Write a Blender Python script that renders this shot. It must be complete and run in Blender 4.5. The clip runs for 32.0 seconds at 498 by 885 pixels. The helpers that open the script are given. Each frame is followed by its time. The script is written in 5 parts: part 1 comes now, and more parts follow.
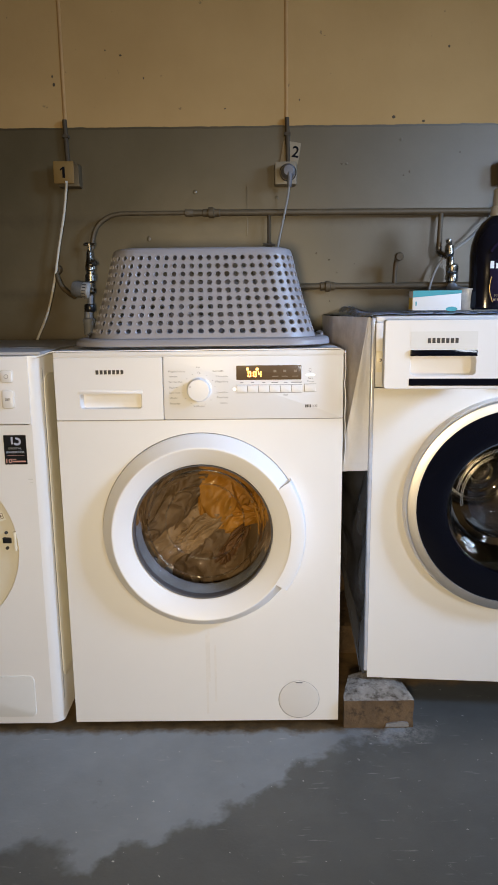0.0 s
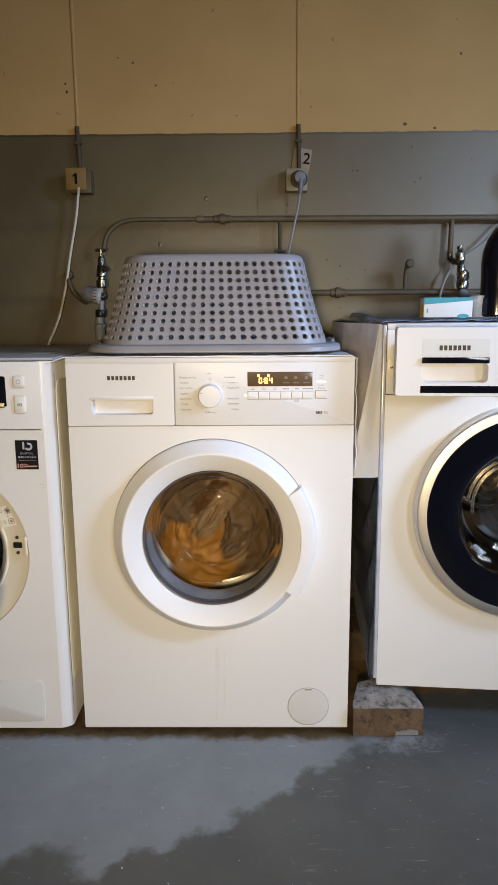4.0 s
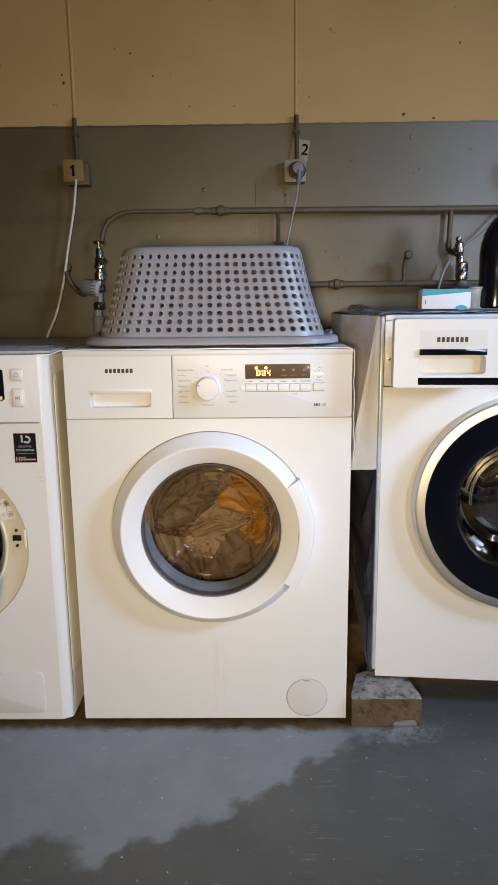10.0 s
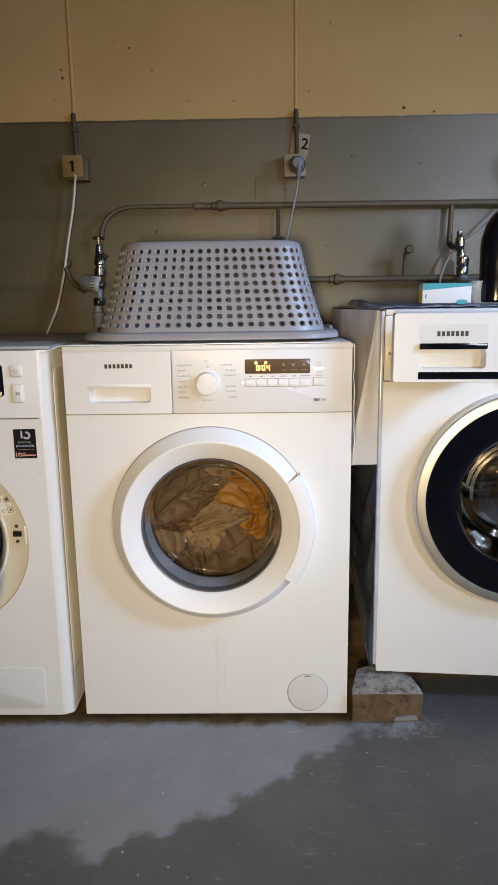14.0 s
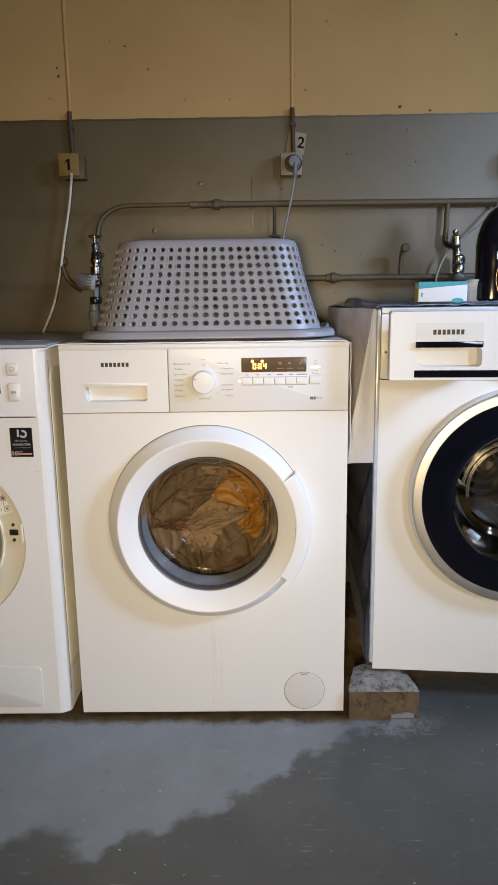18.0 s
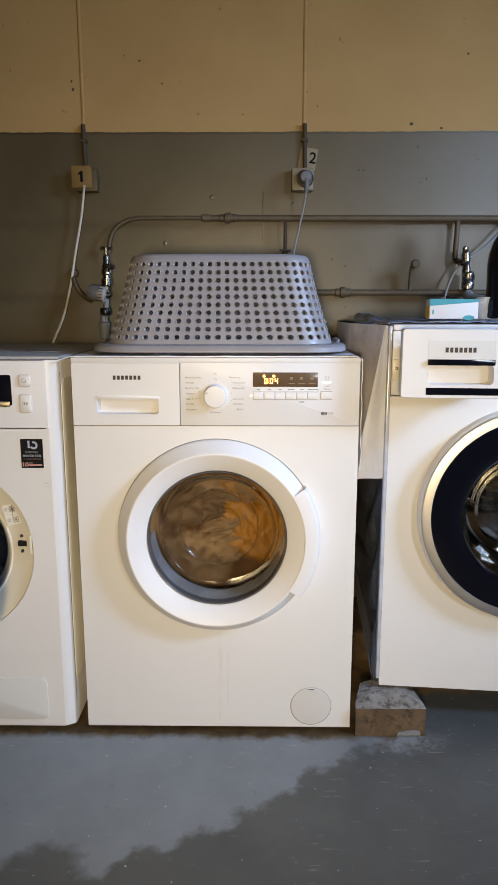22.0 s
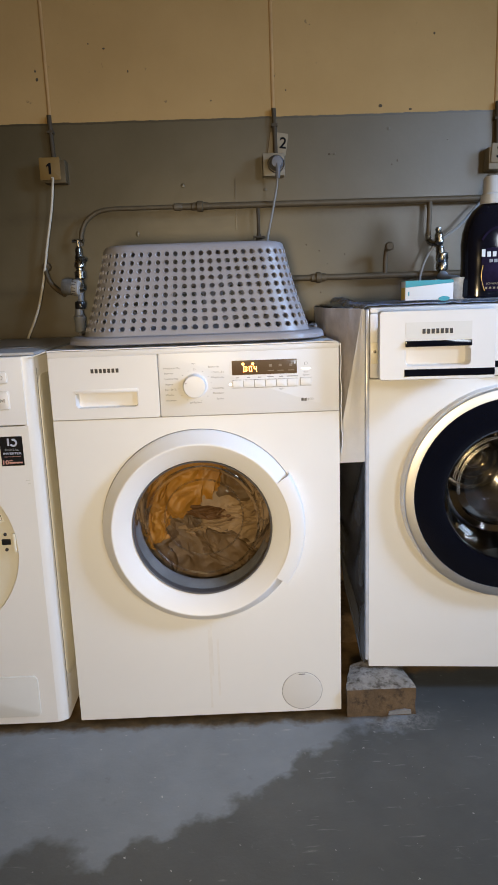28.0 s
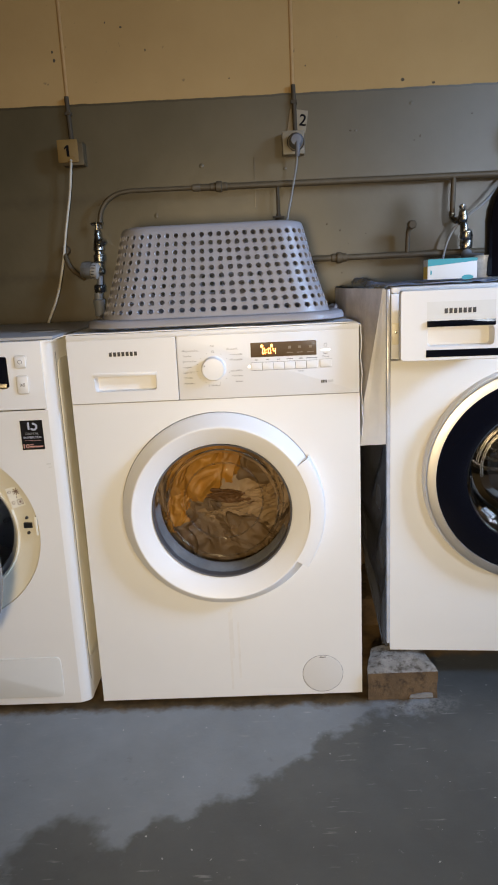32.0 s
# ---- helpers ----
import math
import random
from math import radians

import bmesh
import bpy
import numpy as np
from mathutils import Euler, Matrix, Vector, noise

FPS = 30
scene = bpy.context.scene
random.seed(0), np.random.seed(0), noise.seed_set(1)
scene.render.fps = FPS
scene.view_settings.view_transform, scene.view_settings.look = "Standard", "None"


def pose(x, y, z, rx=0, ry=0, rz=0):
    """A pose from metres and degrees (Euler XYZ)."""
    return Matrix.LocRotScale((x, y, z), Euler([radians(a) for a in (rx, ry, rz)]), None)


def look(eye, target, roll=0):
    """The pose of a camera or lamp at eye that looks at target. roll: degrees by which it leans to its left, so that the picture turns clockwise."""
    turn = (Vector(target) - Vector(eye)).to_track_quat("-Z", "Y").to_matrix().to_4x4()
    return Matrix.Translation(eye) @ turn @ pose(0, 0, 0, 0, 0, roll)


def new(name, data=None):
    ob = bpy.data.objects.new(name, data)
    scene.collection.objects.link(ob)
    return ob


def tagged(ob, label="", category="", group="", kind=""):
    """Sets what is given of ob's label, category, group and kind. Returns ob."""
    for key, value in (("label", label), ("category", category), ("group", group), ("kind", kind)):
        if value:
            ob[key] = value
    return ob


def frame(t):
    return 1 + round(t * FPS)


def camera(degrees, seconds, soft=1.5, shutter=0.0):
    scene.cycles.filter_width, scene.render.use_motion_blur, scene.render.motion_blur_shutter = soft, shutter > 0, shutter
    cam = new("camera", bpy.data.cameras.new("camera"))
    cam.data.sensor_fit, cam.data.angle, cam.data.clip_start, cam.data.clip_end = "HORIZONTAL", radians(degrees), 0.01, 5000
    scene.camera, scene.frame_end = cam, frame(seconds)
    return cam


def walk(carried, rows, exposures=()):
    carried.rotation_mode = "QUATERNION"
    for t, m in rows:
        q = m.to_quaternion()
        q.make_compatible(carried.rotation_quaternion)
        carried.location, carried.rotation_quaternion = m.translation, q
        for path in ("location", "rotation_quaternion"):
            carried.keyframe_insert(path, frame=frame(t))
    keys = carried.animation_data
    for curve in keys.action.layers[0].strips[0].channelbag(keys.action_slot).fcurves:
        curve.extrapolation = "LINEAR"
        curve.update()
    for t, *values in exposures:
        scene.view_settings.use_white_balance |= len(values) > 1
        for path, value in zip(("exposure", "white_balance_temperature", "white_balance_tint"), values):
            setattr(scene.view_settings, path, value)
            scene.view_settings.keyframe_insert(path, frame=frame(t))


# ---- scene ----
cam = camera(40.1, 32.0, soft=1.5, shutter=0.7)
PATH = [
    (0, (0.105, -1.409, 0.938), (0.101, 0.553, 0.551), -0.6),
    (0.5, (0.105, -1.408, 0.938), (0.088, 0.553, 0.547), -0.9),
    (1, (0.107, -1.409, 0.938), (0.099, 0.553, 0.55), -0.7),
    (1.5, (0.106, -1.409, 0.937), (0.103, 0.553, 0.55), -0.6),
    (2, (0.108, -1.41, 0.938), (0.102, 0.552, 0.549), -0.5),
    (2.5, (0.096, -1.406, 0.946), (0.042, 0.553, 0.546), -0.4),
    (3, (0.094, -1.406, 0.948), (0.04, 0.556, 0.56), -0.1),
    (3.5, (0.09, -1.407, 0.949), (0.036, 0.557, 0.574), -0.0),
    (4, (0.097, -1.409, 0.942), (0.073, 0.555, 0.568), -0.4),
    (4.5, (0.091, -1.41, 0.948), (0.072, 0.556, 0.582), -0.4),
    (6.5, (0.102, -1.412, 0.942), (0.072, 0.554, 0.576), -0.8),
    (7, (0.101, -1.41, 0.942), (0.083, 0.555, 0.57), -0.8),
    (7.5, (0.101, -1.409, 0.946), (0.071, 0.554, 0.566), -0.8),
    (8, (0.103, -1.408, 0.944), (0.087, 0.551, 0.543), -0.6),
    (8.5, (0.104, -1.407, 0.939), (0.094, 0.55, 0.529), -0.9),
    (9, (0.107, -1.408, 0.938), (0.087, 0.55, 0.53), -1.0),
    (9.5, (0.106, -1.41, 0.94), (0.087, 0.548, 0.534), -0.8),
    (10, (0.104, -1.41, 0.943), (0.076, 0.55, 0.546), -0.6),
    (10.5, (0.105, -1.409, 0.944), (0.074, 0.552, 0.552), -0.5),
    (11, (0.108, -1.409, 0.942), (0.075, 0.55, 0.542), -0.8),
    (11.5, (0.108, -1.408, 0.937), (0.075, 0.55, 0.531), -1.1),
    (12, (0.108, -1.408, 0.938), (0.075, 0.548, 0.524), -1.1),
    (12.5, (0.108, -1.408, 0.938), (0.073, 0.549, 0.525), -0.9),
    (13, (0.107, -1.407, 0.941), (0.064, 0.551, 0.534), -0.6),
    (13.5, (0.105, -1.408, 0.943), (0.068, 0.552, 0.55), -0.6),
    (14, (0.109, -1.408, 0.939), (0.074, 0.55, 0.533), -0.8),
    (14.5, (0.109, -1.407, 0.937), (0.078, 0.549, 0.522), -0.8),
    (16.5, (0.108, -1.409, 0.942), (0.07, 0.549, 0.538), -0.8),
    (17, (0.11, -1.408, 0.938), (0.074, 0.549, 0.528), -1.0),
    (17.5, (0.109, -1.408, 0.933), (0.084, 0.549, 0.526), -0.9),
    (18, (0.109, -1.41, 0.938), (0.084, 0.548, 0.529), -0.8),
    (18.5, (0.109, -1.407, 0.937), (0.08, 0.549, 0.522), -0.9),
    (19, (0.106, -1.409, 0.939), (0.079, 0.55, 0.538), -0.6),
    (19.5, (0.105, -1.409, 0.941), (0.081, 0.551, 0.546), -0.6),
    (20, (0.106, -1.408, 0.939), (0.077, 0.548, 0.527), -0.6),
    (20.5, (0.095, -1.408, 0.95), (0.04, 0.551, 0.55), -0.3),
    (21, (0.09, -1.407, 0.954), (0.04, 0.552, 0.556), 0.1),
    (21.5, (0.087, -1.408, 0.953), (0.043, 0.553, 0.562), 0.5),
    (22, (0.088, -1.409, 0.95), (0.062, 0.554, 0.566), 0.0),
    (22.5, (0.081, -1.408, 0.955), (0.062, 0.556, 0.578), 0.7),
    (23, (0.094, -1.411, 0.95), (0.075, 0.552, 0.567), -0.3),
    (23.5, (0.094, -1.41, 0.949), (0.082, 0.552, 0.564), -0.3),
    (24, (0.098, -1.411, 0.947), (0.085, 0.55, 0.554), -0.4),
    (24.5, (0.096, -1.411, 0.946), (0.093, 0.55, 0.556), -0.5),
    (26.5, (0.076, -1.404, 0.956), (0.069, 0.557, 0.564), -2.9),
    (27, (0.083, -1.408, 0.955), (0.086, 0.552, 0.553), -2.2),
    (27.5, (0.084, -1.407, 0.954), (0.11, 0.551, 0.547), -1.8),
    (28, (0.088, -1.408, 0.949), (0.115, 0.548, 0.532), -2.0),
    (28.5, (0.091, -1.408, 0.945), (0.132, 0.547, 0.522), -1.8),
    (29, (0.091, -1.408, 0.947), (0.135, 0.548, 0.53), -1.7),
    (29.5, (0.091, -1.408, 0.955), (0.128, 0.55, 0.55), -1.3),
    (30, (0.084, -1.407, 0.968), (0.091, 0.555, 0.579), -0.5),
    (30.5, (0.078, -1.399, 0.963), (0.054, 0.555, 0.538), -1.3),
    (31, (0.088, -1.401, 0.952), (0.073, 0.549, 0.509), -1.7),
    (31.5, (0.091, -1.402, 0.949), (0.078, 0.549, 0.509), -2.1),
    (32, (0.097, -1.399, 0.945), (0.053, 0.547, 0.484), -2.7),
]
walk(cam, [(t, look(eye, target, roll)) for t, eye, target, roll in PATH])


# ---- world, sun and lamps ----
world = bpy.data.worlds.new("world")
scene.world = world
world.use_nodes = True
sky = world.node_tree.nodes.new("ShaderNodeTexSky")
sky.sky_type, sky.sun_disc = "NISHITA", False
sky.sun_elevation, sky.sun_rotation = radians(35), radians(60)
back = world.node_tree.nodes["Background"]
back.inputs["Strength"].default_value = 0.1
world.node_tree.links.new(sky.outputs["Color"], back.inputs["Color"])


def area_lamp(name, eye, target, size, power, colour, shape="RECTANGLE", size_y=None, spread=180):
    data = bpy.data.lights.new(name, "AREA")
    data.energy, data.color, data.shape, data.size, data.size_y = power, colour, shape, size, size_y or size
    data.spread = radians(spread)
    ob = new(name, data)
    ob.matrix_world = look(eye, target)
    return ob


# daylight that falls in through the cellar window in the east wall
area_lamp("window_daylight", (2.52, -1.14, 1.94), (0.10, 0.32, 0.60), 0.58, 11.5, (0.40, 0.61, 1.0), size_y=0.46, spread=60)
# daylight added from an unseen south opening, for wall sheen and shadow direction
area_lamp("added_south_daylight", (2.10, -3.14, 1.58), (0.55, 0.6, 0.62), 0.55, 9.9, (0.80, 0.88, 1.0), size_y=0.5, spread=84)
# unseen warm fill lamp, added low behind the camera to warm the fronts
area_lamp("warm_fill_lamp", (0.02, -1.78, 0.88), (0.10, 0.0, 0.56), 0.16, 8.9, (1.0, 0.755, 0.425), "DISK", spread=108)
scene.view_settings.exposure = -0.12

# ---- materials ----


def mat(name, colour, rough=0.5, metal=0.0, vary=0.06, scale=6.0, bump=0.0, bump_scale=200.0, coat=0.0, second=None, second_at=(0.55, 0.75), emit=0.0, specular=0.5):
    """A painted, plastic, metal or cloth surface: broad and fine variation, an optional second colour in stains, and fine relief."""
    m = bpy.data.materials.new(name)
    m.use_nodes = True
    nodes, links = m.node_tree.nodes, m.node_tree.links
    bsdf = nodes["Principled BSDF"]
    coords = nodes.new("ShaderNodeTexCoord")
    big = nodes.new("ShaderNodeTexNoise")
    big.inputs["Scale"].default_value, big.inputs["Detail"].default_value, big.inputs["Roughness"].default_value = scale, 6, 0.65
    links.new(coords.outputs["Object"], big.inputs["Vector"])
    ramp = nodes.new("ShaderNodeMapRange")
    ramp.inputs["From Min"].default_value, ramp.inputs["From Max"].default_value = 0.3, 0.7
    ramp.inputs["To Min"].default_value, ramp.inputs["To Max"].default_value = 1 - vary, 1 + vary
    links.new(big.outputs["Fac"], ramp.inputs["Value"])
    hsv = nodes.new("ShaderNodeHueSaturation")
    hsv.inputs["Color"].default_value = (*colour, 1)
    links.new(ramp.outputs["Result"], hsv.inputs["Value"])
    last = hsv.outputs["Color"]
    if second:
        stain = nodes.new("ShaderNodeTexNoise")
        stain.inputs["Scale"].default_value, stain.inputs["Detail"].default_value, stain.inputs["Roughness"].default_value = scale * 2.7, 8, 0.7
        links.new(coords.outputs["Object"], stain.inputs["Vector"])
        edge = nodes.new("ShaderNodeMapRange")
        edge.inputs["From Min"].default_value, edge.inputs["From Max"].default_value = second_at
        links.new(stain.outputs["Fac"], edge.inputs["Value"])
        mix = nodes.new("ShaderNodeMix")
        mix.data_type = "RGBA"
        mix.inputs["B"].default_value = (*second, 1)
        links.new(edge.outputs["Result"], mix.inputs["Factor"])
        links.new(last, mix.inputs["A"])
        last = mix.outputs["Result"]
    links.new(last, bsdf.inputs["Base Color"])
    rmap = nodes.new("ShaderNodeMapRange")
    rmap.inputs["To Min"].default_value, rmap.inputs["To Max"].default_value = max(rough - 0.08, 0.02), min(rough + 0.1, 1)
    links.new(big.outputs["Fac"], rmap.inputs["Value"])
    links.new(rmap.outputs["Result"], bsdf.inputs["Roughness"])
    bsdf.inputs["Metallic"].default_value = metal
    bsdf.inputs["Coat Weight"].default_value = coat
    bsdf.inputs["Specular IOR Level"].default_value = specular
    if bump:
        fine = nodes.new("ShaderNodeTexNoise")
        fine.inputs["Scale"].default_value, fine.inputs["Detail"].default_value = bump_scale, 5
        links.new(coords.outputs["Object"], fine.inputs["Vector"])
        relief = nodes.new("ShaderNodeBump")
        relief.inputs["Strength"].default_value, relief.inputs["Distance"].default_value = bump, 0.004
        links.new(fine.outputs["Fac"], relief.inputs["Height"])
        links.new(relief.outputs["Normal"], bsdf.inputs["Normal"])
    if emit:
        bsdf.inputs["Emission Color"].default_value = (*colour, 1)
        bsdf.inputs["Emission Strength"].default_value = emit
    return m


def thin_glass(name, tint, gloss_rough=0.03, ior=1.45):
    """A clear pane or bowl: lets light through, with mirror gloss by Fresnel."""
    m = bpy.data.materials.new(name)
    m.use_nodes = True
    nodes, links = m.node_tree.nodes, m.node_tree.links
    nodes.remove(nodes["Principled BSDF"])
    clear, gloss, mix, fres = (nodes.new("ShaderNode" + k) for k in ("BsdfTransparent", "BsdfGlossy", "MixShader", "Fresnel"))
    clear.inputs["Color"].default_value = (*tint, 1)
    gloss.inputs["Roughness"].default_value = gloss_rough
    fres.inputs["IOR"].default_value = ior
    links.new(fres.outputs["Fac"], mix.inputs["Fac"])
    links.new(clear.outputs["BSDF"], mix.inputs[1])
    links.new(gloss.outputs["BSDF"], mix.inputs[2])
    links.new(mix.outputs["Shader"], nodes["Material Output"].inputs["Surface"])
    return m


def node_math(nodes, links, op, a, b=None):
    n = nodes.new("ShaderNodeMath")
    n.operation = op
    for socket, v in zip(n.inputs, (a, b)):
        if v is None:
            continue
        if isinstance(v, (int, float)):
            socket.default_value = v
        else:
            links.new(v, socket)
    return n.outputs[0]


def wall_paint(name, line):
    """Cream distemper above a line, glossy grey oil paint below it."""
    m = bpy.data.materials.new(name)
    m.use_nodes = True
    nodes, links = m.node_tree.nodes, m.node_tree.links
    bsdf = nodes["Principled BSDF"]
    geo = nodes.new("ShaderNodeNewGeometry")
    split = nodes.new("ShaderNodeSeparateXYZ")
    links.new(geo.outputs["Position"], split.inputs[0])

    def noise_at(scale, detail=6, rough=0.6):
        n = nodes.new("ShaderNodeTexNoise")
        n.inputs["Scale"].default_value, n.inputs["Detail"].default_value, n.inputs["Roughness"].default_value = scale, detail, rough
        links.new(geo.outputs["Position"], n.inputs["Vector"])
        return n.outputs["Fac"]

    wob = noise_at(22)
    height = node_math(nodes, links, "ADD", split.outputs["Z"], node_math(nodes, links, "MULTIPLY", node_math(nodes, links, "SUBTRACT", wob, 0.5), 0.008))
    above = node_math(nodes, links, "GREATER_THAN", height, line)

    def toned(light, dark, fac, lo, hi):
        r = nodes.new("ShaderNodeMapRange")
        r.inputs["From Min"].default_value, r.inputs["From Max"].default_value = lo, hi
        links.new(fac, r.inputs["Value"])
        mix = nodes.new("ShaderNodeMix")
        mix.data_type = "RGBA"
        mix.inputs["A"].default_value, mix.inputs["B"].default_value = (*light, 1), (*dark, 1)
        links.new(r.outputs["Result"], mix.inputs["Factor"])
        return mix.outputs["Result"]

    cream = toned((0.44, 0.285, 0.115), (0.38, 0.240, 0.092), noise_at(2.6), 0.35, 0.7)
    grey = toned((0.094, 0.071, 0.036), (0.067, 0.051, 0.024), noise_at(3.4), 0.35, 0.7)
    spots = nodes.new("ShaderNodeMapRange")
    spots.inputs["From Min"].default_value, spots.inputs["From Max"].default_value = 0.70, 0.74
    links.new(noise_at(34, 3), spots.inputs["Value"])

    def blended(a, b, fac):
        mix = nodes.new("ShaderNodeMix")
        mix.data_type = "RGBA"
        for socket, v in (("Factor", fac), ("A", a), ("B", b)):
            if isinstance(v, tuple):
                mix.inputs[socket].default_value = (*v, 1)
            else:
                links.new(v, mix.inputs[socket])
        return mix.outputs["Result"]

    both = blended(grey, cream, above)
    edge = node_math(nodes, links, "COMPARE", height, line - 0.003)
    edge.node.inputs[2].default_value = 0.0026
    both = blended(both, (0.028, 0.019, 0.009), node_math(nodes, links, "MULTIPLY", edge, 0.6))
    # smudges and each pipe's shadow, both put into the paint just below it
    for pipe_z in (1.185, 0.982):
        band = node_math(nodes, links, "SUBTRACT", 1.0, node_math(nodes, links, "MULTIPLY", node_math(nodes, links, "ABSOLUTE", node_math(nodes, links, "SUBTRACT", split.outputs["Z"], pipe_z)), 22.0))
        grime_shade = nodes.new("ShaderNodeMapRange")
        grime_shade.inputs["From Min"].default_value, grime_shade.inputs["From Max"].default_value = 0.25, 0.8
        links.new(node_math(nodes, links, "MULTIPLY", node_math(nodes, links, "MAXIMUM", band, 0.0), noise_at(26, 8, 0.75)), grime_shade.inputs["Value"])
        both = blended(both, (0.035, 0.024, 0.012), node_math(nodes, links, "MULTIPLY", grime_shade.outputs["Result"], 0.75))
    foot = nodes.new("ShaderNodeMapRange")
    foot.inputs["From Min"].default_value, foot.inputs["From Max"].default_value = 0.24, 0.12
    links.new(node_math(nodes, links, "ADD", split.outputs["Z"], node_math(nodes, links, "MULTIPLY", node_math(nodes, links, "SUBTRACT", noise_at(8), 0.5), 0.25)), foot.inputs["Value"])
    both = blended(both, (0.17, 0.11, 0.055), foot.outputs["Result"])
    links.new(blended(both, (0.09, 0.07, 0.045), node_math(nodes, links, "MULTIPLY", spots.outputs["Result"], 0.55)), bsdf.inputs["Base Color"])
    rough = node_math(nodes, links, "ADD", 0.35, node_math(nodes, links, "MULTIPLY", above, 0.43))
    links.new(node_math(nodes, links, "SUBTRACT", 0.75, node_math(nodes, links, "MULTIPLY", above, 0.40)), bsdf.inputs["Specular IOR Level"])
    links.new(node_math(nodes, links, "ADD", rough, node_math(nodes, links, "MULTIPLY", noise_at(9), 0.12)), bsdf.inputs["Roughness"])
    relief = nodes.new("ShaderNodeBump")
    relief.inputs["Strength"].default_value, relief.inputs["Distance"].default_value = 0.22, 0.004
    links.new(node_math(nodes, links, "ADD", noise_at(16), node_math(nodes, links, "MULTIPLY", noise_at(110), 0.08)), relief.inputs["Height"])
    links.new(relief.outputs["Normal"], bsdf.inputs["Normal"])
    return m


def floor_paint(name):
    """Blue-grey floor paint with a darker worn coat, scuffs and a bare dirty strip along the machines."""
    m = bpy.data.materials.new(name)
    m.use_nodes = True
    nodes, links = m.node_tree.nodes, m.node_tree.links
    bsdf = nodes["Principled BSDF"]
    geo = nodes.new("ShaderNodeNewGeometry")
    split = nodes.new("ShaderNodeSeparateXYZ")
    links.new(geo.outputs["Position"], split.inputs[0])
    x, y = split.outputs["X"], split.outputs["Y"]

    def noise_at(scale, detail=6, rough=0.6):
        n = nodes.new("ShaderNodeTexNoise")
        n.inputs["Scale"].default_value, n.inputs["Detail"].default_value, n.inputs["Roughness"].default_value = scale, detail, rough
        links.new(geo.outputs["Position"], n.inputs["Vector"])
        return n.outputs["Fac"]

    def op(kind, a, b=None):
        return node_math(nodes, links, kind, a, b)

    def ranged(v, lo, hi):
        r = nodes.new("ShaderNodeMapRange")
        r.inputs["From Min"].default_value, r.inputs["From Max"].default_value = lo, hi
        links.new(v, r.inputs["Value"])
        return r.outputs["Result"]

    def blended(a, b, fac):
        mix = nodes.new("ShaderNodeMix")
        mix.data_type = "RGBA"
        for socket, v in (("Factor", fac), ("A", a), ("B", b)):
            if isinstance(v, tuple):
                mix.inputs[socket].default_value = (*v, 1)
            else:
                links.new(v, mix.inputs[socket])
        return mix.outputs["Result"]

    wobble = op("ADD", op("MULTIPLY", op("SUBTRACT", noise_at(9, 4, 0.55), 0.5), 0.22), op("MULTIPLY", op("SUBTRACT", noise_at(28, 4, 0.55), 0.5), 0.075))
    line = op("MAXIMUM", op("ADD", op("MULTIPLY", x, 0.56), -0.294), op("MINIMUM", op("ADD", op("MULTIPLY", x, 1.25), -0.385), op("ADD", op("MULTIPLY", x, 0.40), -0.212)))
    line = op("MAXIMUM", line, op("MULTIPLY", op("ADD", x, -0.45), 6.0))
    patch = op("SUBTRACT", 0.085, op("SQRT", op("ADD", op("POWER", op("MULTIPLY", op("ADD", x, 0.29), 0.8), 2.0), op("POWER", op("ADD", y, 0.44), 2.0))))
    worn = ranged(op("MAXIMUM", op("SUBTRACT", op("ADD", line, wobble), y), op("ADD", patch, op("MULTIPLY", wobble, 0.6))), -0.012, 0.02)
    fresh = blended((0.212, 0.240, 0.272), (0.172, 0.193, 0.216), ranged(noise_at(5), 0.35, 0.65))
    dull = blended((0.090, 0.096, 0.097), (0.073, 0.078, 0.079), ranged(noise_at(6), 0.35, 0.65))
    paint = blended(fresh, dull, worn)
    scuffs = op("MULTIPLY", ranged(noise_at(28, 8, 0.75), 0.62, 0.74), 0.5)
    paint = blended(paint, (0.36, 0.37, 0.37), scuffs)
    stains = op("MULTIPLY", ranged(noise_at(13, 6, 0.7), 0.62, 0.72), 0.35)
    paint = blended(paint, (0.065, 0.064, 0.062), stains)
    away = op("SQRT", op("ADD", op("POWER", op("MULTIPLY", op("ADD", x, -0.42), 0.5), 2.0), op("POWER", op("ADD", y, 0.03), 2.0)))
    dusty = op("MULTIPLY", ranged(noise_at(95, 6, 0.7), 0.40, 0.62), op("SUBTRACT", 1.0, ranged(away, 0.015, 0.055)))
    paint = blended(paint, (0.37, 0.37, 0.36), op("MULTIPLY", dusty, 0.6))
    specks = op("MULTIPLY", ranged(noise_at(60, 3), 0.700, 0.725), 0.7)
    paint = blended(paint, (0.6, 0.6, 0.58), specks)
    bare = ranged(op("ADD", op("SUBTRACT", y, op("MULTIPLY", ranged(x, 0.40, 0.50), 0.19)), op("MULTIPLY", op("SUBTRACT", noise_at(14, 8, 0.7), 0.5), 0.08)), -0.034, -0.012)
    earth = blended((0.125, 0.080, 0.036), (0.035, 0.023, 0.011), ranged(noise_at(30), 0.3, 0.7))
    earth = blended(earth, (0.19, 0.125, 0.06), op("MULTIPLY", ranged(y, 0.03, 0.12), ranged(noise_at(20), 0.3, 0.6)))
    streaks = nodes.new("ShaderNodeMapping")
    streaks.inputs["Scale"].default_value = (14, 90, 1)
    streaks.inputs["Rotation"].default_value = (0, 0, 0.35)
    links.new(geo.outputs["Position"], streaks.inputs["Vector"])
    rubbed = nodes.new("ShaderNodeTexNoise")
